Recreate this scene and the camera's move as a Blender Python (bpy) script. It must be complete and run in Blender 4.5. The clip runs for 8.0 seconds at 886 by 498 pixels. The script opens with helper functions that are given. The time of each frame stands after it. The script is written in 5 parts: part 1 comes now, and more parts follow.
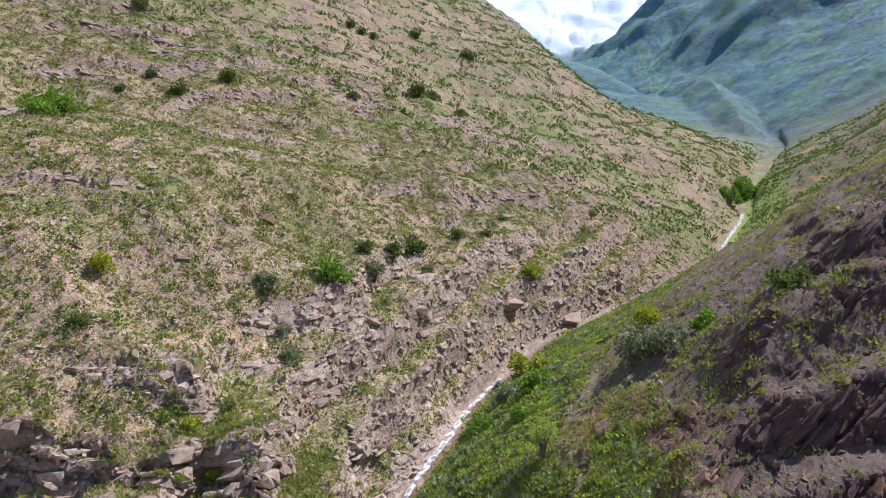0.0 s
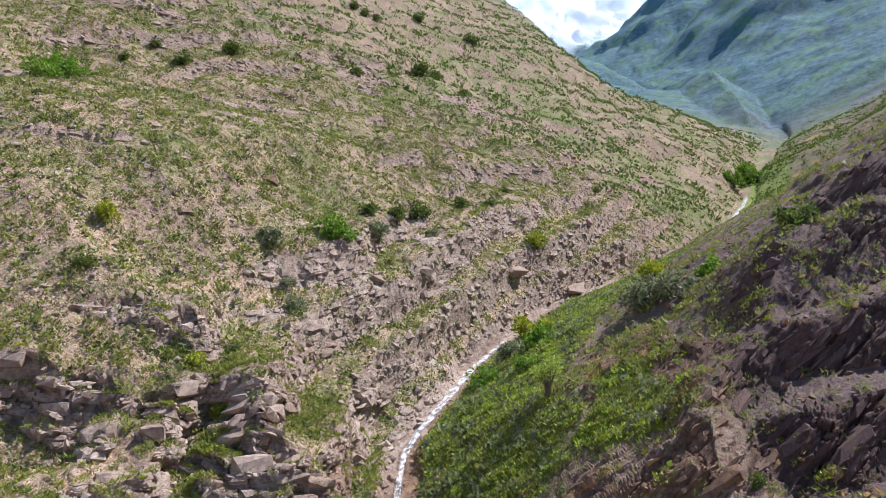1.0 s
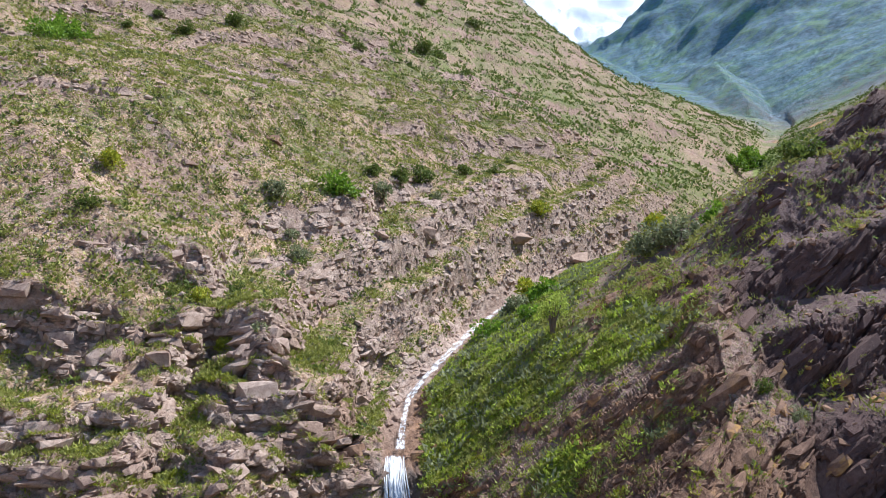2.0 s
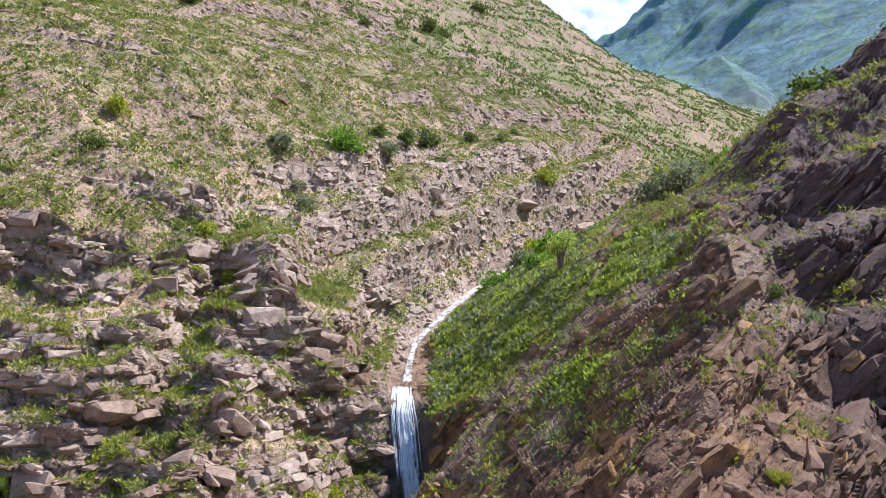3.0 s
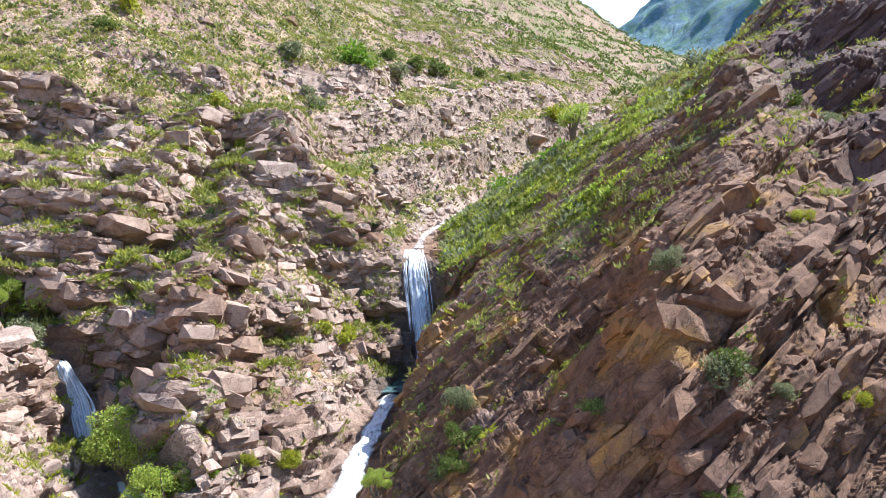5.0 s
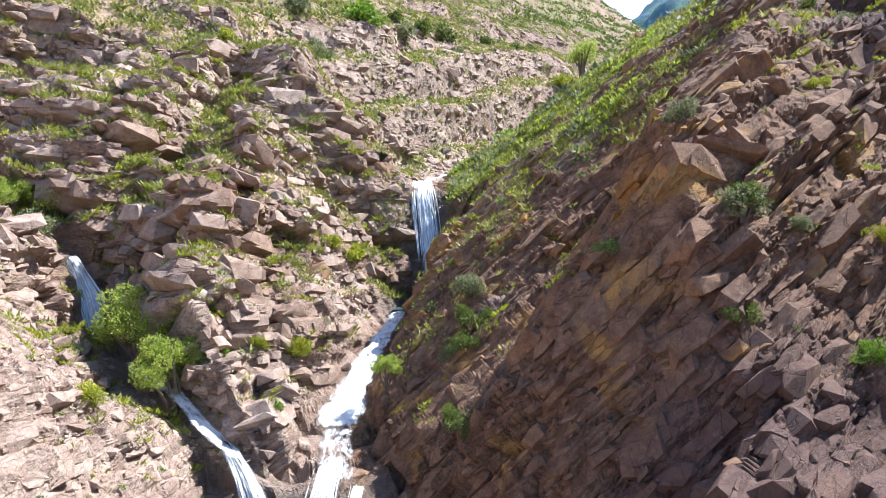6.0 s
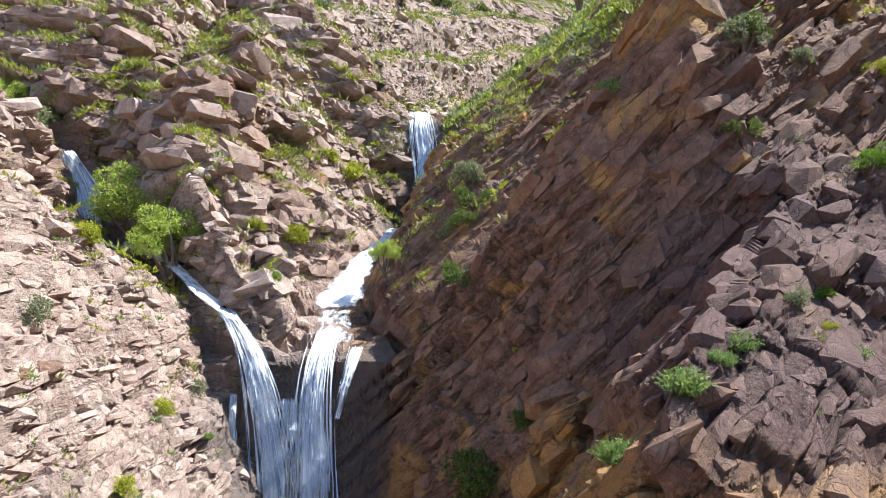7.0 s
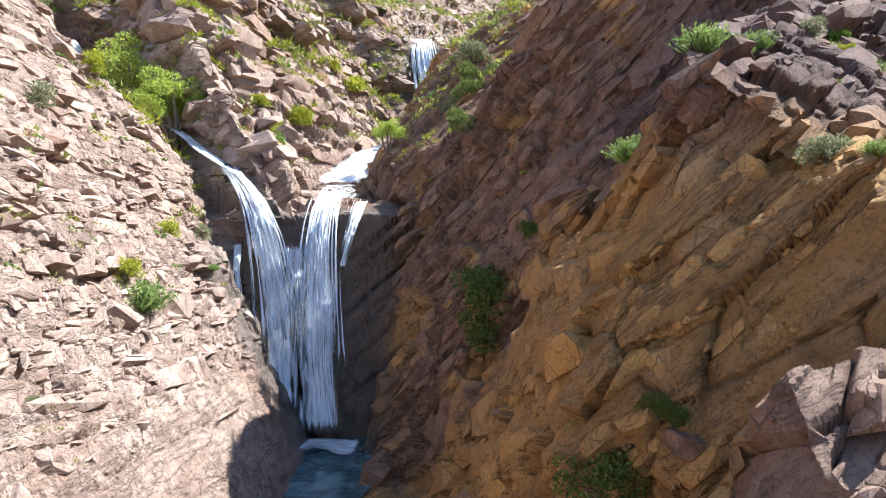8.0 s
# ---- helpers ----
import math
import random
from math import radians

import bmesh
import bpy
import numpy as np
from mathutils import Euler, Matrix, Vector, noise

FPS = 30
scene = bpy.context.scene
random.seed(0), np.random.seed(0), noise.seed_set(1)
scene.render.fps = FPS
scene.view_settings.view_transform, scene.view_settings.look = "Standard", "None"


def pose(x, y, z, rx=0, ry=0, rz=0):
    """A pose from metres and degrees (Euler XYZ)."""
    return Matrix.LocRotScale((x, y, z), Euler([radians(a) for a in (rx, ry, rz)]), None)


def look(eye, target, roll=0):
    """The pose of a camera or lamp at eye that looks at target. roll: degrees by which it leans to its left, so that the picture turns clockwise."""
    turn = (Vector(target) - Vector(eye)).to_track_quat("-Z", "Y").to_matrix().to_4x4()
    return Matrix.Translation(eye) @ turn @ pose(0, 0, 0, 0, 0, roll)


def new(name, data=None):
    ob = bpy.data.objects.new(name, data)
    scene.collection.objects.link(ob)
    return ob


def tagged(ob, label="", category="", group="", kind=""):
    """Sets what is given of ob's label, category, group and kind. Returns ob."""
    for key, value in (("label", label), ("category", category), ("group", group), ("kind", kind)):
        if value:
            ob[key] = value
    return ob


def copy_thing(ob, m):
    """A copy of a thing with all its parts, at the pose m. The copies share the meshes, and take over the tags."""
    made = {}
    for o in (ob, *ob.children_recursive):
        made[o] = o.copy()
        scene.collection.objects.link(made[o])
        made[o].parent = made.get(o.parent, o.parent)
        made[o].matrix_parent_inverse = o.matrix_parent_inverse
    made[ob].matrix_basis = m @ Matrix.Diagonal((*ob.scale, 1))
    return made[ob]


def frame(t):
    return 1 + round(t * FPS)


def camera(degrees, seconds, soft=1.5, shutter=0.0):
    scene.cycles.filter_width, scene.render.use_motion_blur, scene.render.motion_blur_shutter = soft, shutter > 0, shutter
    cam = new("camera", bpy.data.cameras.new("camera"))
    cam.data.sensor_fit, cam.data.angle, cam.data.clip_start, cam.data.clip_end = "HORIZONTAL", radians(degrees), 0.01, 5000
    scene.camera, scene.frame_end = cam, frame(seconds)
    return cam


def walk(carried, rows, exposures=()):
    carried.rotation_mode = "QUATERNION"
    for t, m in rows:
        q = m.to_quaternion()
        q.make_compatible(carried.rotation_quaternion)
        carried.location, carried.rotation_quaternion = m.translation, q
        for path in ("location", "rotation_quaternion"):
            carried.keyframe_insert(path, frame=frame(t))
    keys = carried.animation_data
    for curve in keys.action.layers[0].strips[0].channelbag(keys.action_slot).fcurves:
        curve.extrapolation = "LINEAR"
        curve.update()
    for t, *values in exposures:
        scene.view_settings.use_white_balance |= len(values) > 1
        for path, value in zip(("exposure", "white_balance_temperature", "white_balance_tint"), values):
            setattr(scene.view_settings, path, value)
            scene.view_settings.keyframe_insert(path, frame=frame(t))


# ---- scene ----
cam = camera(65.3, 8.0, soft=0.6)
METRES, EYE, TILT, LEAN, TURN = 30.0, 36.0, 0.0, 0.0, 0.0
ROWS = [
    (0.0, 0.0, 0.0, 0.0, 0.0, 0.0, -0.0),
    (0.5, -0.0036, 0.0013, -0.0615, 0.09, -0.05, -0.06),
    (1.0, -0.0061, 0.003, -0.1226, 0.18, -0.11, -0.1),
    (1.5, -0.0091, 0.0036, -0.1843, 0.22, -0.19, -0.11),
    (3.0, -0.0177, 0.008, -0.3741, 0.67, -0.35, -0.24),
    (3.5, -0.0216, 0.0109, -0.4364, 0.8, -0.41, -0.25),
    (4.0, -0.0237, 0.0115, -0.5007, 0.85, -0.47, -0.28),
    (5.5, -0.0304, 0.0134, -0.6855, 1.44, -0.5, -0.29),
    (6.0, -0.0333, 0.0152, -0.7482, 1.6, -0.53, -0.34),
    (6.5, -0.0341, 0.0164, -0.8092, 1.48, -0.55, -0.38),
    (7.0, -0.0362, 0.0166, -0.8714, 1.21, -0.6, -0.43),
    (7.5, -0.0391, 0.0175, -0.9341, 1.14, -0.68, -0.41),
    (8.0, -0.0412, 0.0189, -0.9988, 1.11, -0.76, -0.38),
]
walk(cam, [(t, pose(0, 0, EYE, TILT, LEAN, TURN) @ pose(METRES * x, METRES * y, METRES * z, 90 + pitch, roll, yaw)) for t, x, y, z, yaw, pitch, roll in ROWS],
     exposures=[(0, 0.87, 5650, 10), (3.5, 1.37, 5600, 10), (5.5, 1.72, 5650, 9), (7, 1.7, 5700, 8), (8, 1.98, 5750, 8)])

# ---- daylight ----
SUN_AZ, SUN_EL = 63.0, 54.0
world = bpy.data.worlds.new("daylight")
scene.world = world
world.use_nodes = True
wn = world.node_tree.nodes
sky = wn.new("ShaderNodeTexSky")
sky.sky_type, sky.sun_disc = "NISHITA", False
sky.sun_elevation, sky.sun_rotation = radians(SUN_EL), radians(SUN_AZ)
sky.altitude = 2200
sky.air_density, sky.dust_density = 1.2, 1.5
wn["Background"].inputs[1].default_value = 0.086
world.node_tree.links.new(sky.outputs[0], wn["Background"].inputs[0])
toward_sun = Vector((math.sin(radians(SUN_AZ)) * math.cos(radians(SUN_EL)), math.cos(radians(SUN_AZ)) * math.cos(radians(SUN_EL)), math.sin(radians(SUN_EL))))
sun = new("sun", bpy.data.lights.new("sun", "SUN"))
sun.data.energy, sun.data.angle, sun.data.color = 3.6, radians(0.53), (1.0, 0.95, 0.87)
sun.matrix_world = look(toward_sun * 100, (0, 0, 0))


# ---- materials ----
class Graph:
    """A small writer for node materials."""

    def __init__(self, name):
        self.mat = bpy.data.materials.new(name)
        self.mat.use_nodes = True
        self.t = self.mat.node_tree
        self.bsdf = self.t.nodes["Principled BSDF"]
        self.out = self.t.nodes["Material Output"]

    def put(self, socket, value):
        if isinstance(value, bpy.types.NodeSocket):
            self.t.links.new(value, socket)
        elif value is not None:
            if isinstance(value, tuple) and len(value) == 3 and socket.type == "RGBA":
                value = (*value, 1)
            socket.default_value = value

    def attr(self, name):
        n = self.t.nodes.new("ShaderNodeAttribute")
        n.attribute_name = name
        return n.outputs["Fac"]

    def coord(self):
        return self.t.nodes.new("ShaderNodeTexCoord").outputs["Object"]

    def noise(self, scale, detail=4, rough=0.6, vector=None, stretch=None, distortion=0.0):
        vector = vector or self.coord()
        if stretch:
            m = self.t.nodes.new("ShaderNodeMapping")
            m.inputs["Scale"].default_value = stretch
            self.put(m.inputs["Vector"], vector)
            vector = m.outputs[0]
        n = self.t.nodes.new("ShaderNodeTexNoise")
        self.put(n.inputs["Vector"], vector)
        n.inputs["Scale"].default_value, n.inputs["Detail"].default_value = scale, detail
        n.inputs["Roughness"].default_value, n.inputs["Distortion"].default_value = rough, distortion
        return n.outputs[0]

    def cells(self, scale, feature="F1", vector=None):
        n = self.t.nodes.new("ShaderNodeTexVoronoi")
        n.feature = feature
        self.put(n.inputs["Vector"], vector or self.coord())
        n.inputs["Scale"].default_value = scale
        return n.outputs["Distance"]

    def chips(self, scale):
        n = self.t.nodes.new("ShaderNodeTexVoronoi")
        self.put(n.inputs["Vector"], self.coord())
        n.inputs["Scale"].default_value = scale
        split = self.t.nodes.new("ShaderNodeSeparateColor")
        self.put(split.inputs[0], n.outputs["Color"])
        return split.outputs[0]

    def ramp(self, v, a, b, lo=0.0, hi=1.0):
        n = self.t.nodes.new("ShaderNodeMapRange")
        n.interpolation_type = "SMOOTHSTEP"
        for k, value in enumerate((v, a, b, lo, hi)):
            self.put(n.inputs[k], value)
        return n.outputs[0]

    def math(self, op, a, b=0.0):
        n = self.t.nodes.new("ShaderNodeMath")
        n.operation = op
        self.put(n.inputs[0], a), self.put(n.inputs[1], b)
        return n.outputs[0]

    def mix(self, f, a, b, mode="MIX"):
        n = self.t.nodes.new("ShaderNodeMix")
        n.data_type, n.blend_type = "RGBA", mode
        self.put(n.inputs[0], f), self.put(n.inputs[6], a), self.put(n.inputs[7], b)
        return n.outputs[2]

    def bump(self, height_socket, distance, strength=1.0, normal=None):
        n = self.t.nodes.new("ShaderNodeBump")
        n.inputs["Distance"].default_value, n.inputs["Strength"].default_value = distance, strength
        self.put(n.inputs["Height"], height_socket)
        self.put(n.inputs["Normal"], normal)
        return n.outputs[0]

    def done(self, colour, rough=0.9, normal=None, specular=0.25):
        self.put(self.bsdf.inputs["Base Color"], colour)
        self.put(self.bsdf.inputs["Roughness"], rough)
        self.put(self.bsdf.inputs["Normal"], normal)
        self.bsdf.inputs["Specular IOR Level"].default_value = specular
        return self.mat


def rock_colour(g, red, tone, plum=0.0):
    """Bedded rock: pinkish tan where red is 0, rust-brown with ochre stains where it is 1."""
    n1, n2, n3 = g.noise(0.35, 5, 0.65), g.noise(2.2, 6, 0.7), g.noise(9.0, 5, 0.7)
    tan = g.mix(g.ramp(n2, 0.35, 0.7), (0.42, 0.300, 0.235), (0.66, 0.515, 0.415))
    tan = g.mix(g.ramp(n1, 0.52, 0.72), tan, (0.38, 0.245, 0.18))
    rust = g.mix(g.ramp(n2, 0.3, 0.7), (0.17, 0.092, 0.056), (0.38, 0.228, 0.140))
    rust = g.mix(g.ramp(red, 0.82, 1.0), rust, g.mix(g.ramp(n2, 0.3, 0.7), (0.30, 0.180, 0.080), (0.60, 0.385, 0.175)))
    stain = g.math("ADD", g.noise(0.5, 4, 0.6, distortion=0.6), g.math("MULTIPLY", g.math("SUBTRACT", red, 0.75), 0.62))
    rust = g.mix(g.ramp(stain, 0.50, 0.66, 0.0, 0.85), rust, (0.52, 0.29, 0.085))
    rust = g.mix(g.ramp(n1, 0.40, 0.25, 0.0, 0.35), rust, (0.25, 0.18, 0.15))
    # purple-brown rock, taken darker than its own tone to hold slope shade
    rust = g.mix(plum, rust, g.mix(n2, (0.085, 0.050, 0.043), (0.20, 0.124, 0.105)))
    c = g.mix(g.ramp(red, 0.0, 0.72), tan, rust)
    c = g.mix(g.ramp(tone, 0.0, 1.0, 0.0, 0.6), c, g.mix(0.5, c, (0.16, 0.095, 0.075), "MIX"))
    c = g.mix(g.ramp(n3, 0.55, 0.75, 0.0, 0.5), c, g.mix(0.55, c, (0.62, 0.48, 0.38)))
    c = g.mix(g.ramp(n3, 0.42, 0.27, 0.0, 0.5), c, (0.075, 0.05, 0.042))
    n4 = g.noise(28.0, 4, 0.7)
    return g.mix(g.ramp(n4, 0.36, 0.5), g.mix(0.35, c, (0.06, 0.042, 0.035)), c)


def ground_material():
    g = Graph("hillside_ground")
    rock, green, red, snow, tone, alp, wet, plum = (g.attr(k) for k in ("rock", "green", "red", "snow", "tone", "alp", "wet", "plum"))
    n1, n2 = g.noise(0.6, 5, 0.65), g.noise(4.0, 6, 0.7)
    soil = g.mix(g.ramp(n2, 0.3, 0.7), (0.35, 0.215, 0.122), (0.62, 0.425, 0.270))
    pebble, chip = g.chips(6.0), g.chips(15.0)
    soil = g.mix(g.ramp(pebble, 0.55, 0.95, 0.0, 0.75), soil, (0.68, 0.51, 0.39))
    soil = g.mix(g.ramp(pebble, 0.30, 0.05, 0.0, 0.6), soil, (0.17, 0.10, 0.065))
    soil = g.mix(g.ramp(chip, 0.35, 0.05, 0.0, 0.7), soil, (0.12, 0.08, 0.05))
    soil = g.mix(g.ramp(g.noise(0.16, 5, 0.7, distortion=0.8), 0.46, 0.62, 0.0, 0.85), soil, g.mix(pebble, (0.19, 0.115, 0.085), (0.42, 0.29, 0.22)))
    soil = g.mix(g.math("MULTIPLY", red, 0.75), soil, g.mix(n2, (0.12, 0.066, 0.058), (0.24, 0.15, 0.135)))
    # same purple-brown on soil, with the slope's shade put into the colour
    soil = g.mix(g.math("MULTIPLY", plum, 0.85), soil, g.mix(n2, (0.10, 0.062, 0.06), (0.21, 0.14, 0.125)))
    turf = g.mix(g.ramp(n2, 0.35, 0.65), (0.08, 0.105, 0.022), (0.215, 0.23, 0.06))
    turf = g.mix(g.ramp(n1, 0.5, 0.7), turf, (0.24, 0.22, 0.09))
    turf = g.mix(g.attr("lush"), turf, g.mix(g.ramp(n2, 0.3, 0.65), (0.21, 0.26, 0.032), (0.44, 0.50, 0.08)))
    n3 = g.noise(4.2, 5, 0.8)
    cover = g.ramp(g.math("ADD", green, g.math("MULTIPLY", g.math("SUBTRACT", n3, 0.5), 2.8)), 0.5, 0.58)
    ground = g.mix(cover, soil, turf)
    place = g.t.nodes.new("ShaderNodeCombineXYZ")
    g.put(place.inputs[0], g.attr("bed")), g.put(place.inputs[1], g.attr("run")), g.put(place.inputs[2], g.attr("deep"))
    layers = g.noise(1.0, 5, 0.7, place.outputs[0], (2.4, 0.42, 0.42), 0.4)
    thin = g.noise(1.0, 4, 0.7, place.outputs[0], (9.0, 1.3, 1.3), 0.3)
    edge = g.ramp(g.math("ADD", rock, g.math("MULTIPLY", g.math("SUBTRACT", n2, 0.5), 0.9)), 0.4, 0.6)
    stone = rock_colour(g, red, tone, plum)
    stone = g.mix(g.ramp(layers, 0.3, 0.7, 0.0, 0.55), stone, g.mix(0.75, stone, (1.15, 1.08, 1.0), "MULTIPLY"))
    joint = g.math("MINIMUM", g.ramp(g.math("ABSOLUTE", g.math("SUBTRACT", layers, 0.5)), 0.0, 0.022), g.ramp(g.math("ABSOLUTE", g.math("SUBTRACT", thin, 0.47)), 0.0, 0.03, 0.45, 1.0))
    joint = g.ramp(joint, 0.0, 1.0, 0.35, 1.0)
    stone = g.mix(joint, g.mix(0.72, stone, (0.04, 0.028, 0.024)), stone)
    c = g.mix(edge, ground, stone)
    # far slopes: scrub, with the blue of air haze painted into its base colour
    hazy_scrub = g.mix(g.ramp(g.noise(0.06, 9, 0.85, stretch=(1, 1, 3)), 0.42, 0.58), (0.07, 0.19, 0.26), (0.17, 0.33, 0.46))
    hazy_scrub = g.mix(g.ramp(g.noise(0.035, 8, 0.8), 0.46, 0.6, 0.0, 0.8), hazy_scrub, (0.18, 0.37, 0.17))
    hazy_scrub = g.mix(g.ramp(g.noise(0.4, 5, 0.8), 0.5, 0.6, 0.0, 0.75), hazy_scrub, (0.06, 0.11, 0.13))
    c = g.mix(g.math("MULTIPLY", alp, 0.75), c, hazy_scrub)
    c = g.mix(g.math("MULTIPLY", wet, 0.8), c, g.mix(n2, (0.075, 0.060, 0.050), (0.22, 0.172, 0.140)))
    c = g.mix(snow, c, (0.86, 0.88, 0.92))
    fine = g.math("ADD", g.noise(7.0, 8, 0.75), g.math("MULTIPLY", g.cells(5.0, "DISTANCE_TO_EDGE"), 0.6))
    fine = g.math("ADD", fine, g.math("MULTIPLY", edge, g.math("ADD", g.math("MULTIPLY", layers, g.ramp(red, 0.82, 1.0, 1.6, 0.3)), g.math("MULTIPLY", joint, 0.35))))
    deep = g.bump(g.noise(26.0, 6, 0.75), 0.03, 0.7, g.bump(fine, 0.12, 0.9))
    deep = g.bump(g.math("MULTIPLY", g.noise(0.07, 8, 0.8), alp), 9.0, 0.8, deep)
    return g.done(c, g.ramp(wet, 0.0, 1.0, 0.92, 0.3), deep)


GROUND = ground_material()

# ---- landform: stream beds, slopes and ridges ----
def lerp_knots(v, knots, k):
    return np.interp(v, [q[0] for q in knots], [q[k] for q in knots])


def sstep(a, b, v):
    t = np.clip((v - a) / (b - a), 0, 1)
    return t * t * (3 - 2 * t)


def hash01(a, b=0, c=0, seed=0):
    with np.errstate(over="ignore"):
        h = (np.asarray(a, np.int64).astype(np.uint32) * np.uint32(374761393) + np.asarray(b, np.int64).astype(np.uint32) * np.uint32(668265263)
             + np.asarray(c, np.int64).astype(np.uint32) * np.uint32(2246822519) + np.uint32((seed * 3266489917 + 12345) & 0xFFFFFFFF))
        h = (h ^ (h >> np.uint32(15))) * np.uint32(2246822519)
        h = (h ^ (h >> np.uint32(13))) * np.uint32(3266489917)
        h = h ^ (h >> np.uint32(16))
    return h.astype(np.float32) / np.float32(4294967295.0)


def vnoise(x, y, z, seed=0):
    """Smooth value noise, 0 to 1."""
    fx, fy, fz = np.floor(x), np.floor(y), np.floor(z)
    ix, iy, iz = fx.astype(np.int64), fy.astype(np.int64), fz.astype(np.int64)
    tx, ty, tz = x - fx, y - fy, z - fz
    tx, ty, tz = (t * t * (3 - 2 * t) for t in (tx, ty, tz))
    c = [hash01(ix + i, iy + j, iz + k, seed) for k in (0, 1) for j in (0, 1) for i in (0, 1)]
    a = [c[2 * k] + (c[2 * k + 1] - c[2 * k]) * tx for k in range(4)]
    b0, b1 = a[0] + (a[1] - a[0]) * ty, a[2] + (a[3] - a[2]) * ty
    return b0 + (b1 - b0) * tz


def fbm(x, y, z, octaves=4, seed=0, gain=0.5):
    total, amp, norm = 0, 1.0, 0
    for k in range(octaves):
        total = total + amp * vnoise(x * 2 ** k, y * 2 ** k, z * 2 ** k, seed + k)
        norm += amp
        amp *= gain
    return total / norm


# main stream, from below the camera up the valley: y, x, bed height
BED = [(-400, -60, -110), (-80, -14, -24), (-30, -8, -9), (0, -3.6, -0.8), (8, -4.2, 0.3), (13.5, -4.5, 0.8),
       (17.7, -4.4, 0.9), (18.6, -4.4, 6.7), (19.4, -4.4, 6.95), (22, -4.9, 7.4), (25, -4.6, 8.7), (31, -3.8, 10.1),
       (34.8, -2.5, 10.4), (37.4, -2.9, 16.3), (42, -3.1, 17), (50, -3.0, 17.7), (58, 0.8, 20.2), (65.5, 2.5, 20.7),
       (82, 12, 24.8), (108, 37.6, 29.9), (125, 49.6, 34.6), (165, 72, 43.5), (182, 80, 50), (290, 140, 78),
       (420, 190, 120), (700, 210, 190), (1500, 240, 420), (4600, 300, 700)]
BED_UP = [(-400, 0, 0), (5, 0, 14), (38, 0, 16.5)] + [q for q in BED if q[0] > 40]
BED_HALF = [(-400, 0, 2.0), (12, 0, 0.9), (14, 0, 1.0), (17.4, 0, 1.0), (18.6, 0, 1.4), (22, 0, 1.2), (24, 0, 0.6), (31, 0, 0.6),
            (34, 0, 0.9), (38, 0, 0.7), (70, 0, 1.0), (180, 0, 2.0), (400, 0, 6), (4600, 0, 10)]
# side stream that joins from the left: x, y, bed height
SIDE = [(-60, 44, 40), (-31, 30, 20.5), (-23, 27.5, 16.6), (-17.8, 25.9, 13.9), (-17.1, 25.6, 13.0), (-15.1, 25.0, 12.8),
        (-14.0, 24.4, 10.1), (-12.8, 23.3, 9.8), (-11.5, 21.8, 9.3), (-9.4, 20.3, 8.7), (-7.8, 19.3, 7.7), (-6.7, 18.7, 7.05)]
# hillside left of the main stream: distance from it, rise
RISE = [(-1, 0), (0, 0), (3.2, 3.9), (6, 6.6), (11, 10.2), (20, 14.6), (25, 18.2), (53, 29.5), (66, 37), (140, 72), (400, 190)]


# bank behind the side stream: distance from it, rise
BANK = [(0, 0), (0.35, 0.2), (1.0, 2.0), (4, 5.7), (12, 10.2), (22, 17.5), (60, 45)]


def ridge(x, y, line, slope):
    best = np.full(np.shape(x), -1e4)
    for (ax, ay, az), (bx, by, bz) in zip(line[:-1], line[1:]):
        dx, dy = bx - ax, by - ay
        t = np.clip(((x - ax) * dx + (y - ay) * dy) / (dx * dx + dy * dy), 0, 1)
        d = np.hypot(x - ax - t * dx, y - ay - t * dy)
        best = np.maximum(best, az + t * (bz - az) - slope * d)
    return best


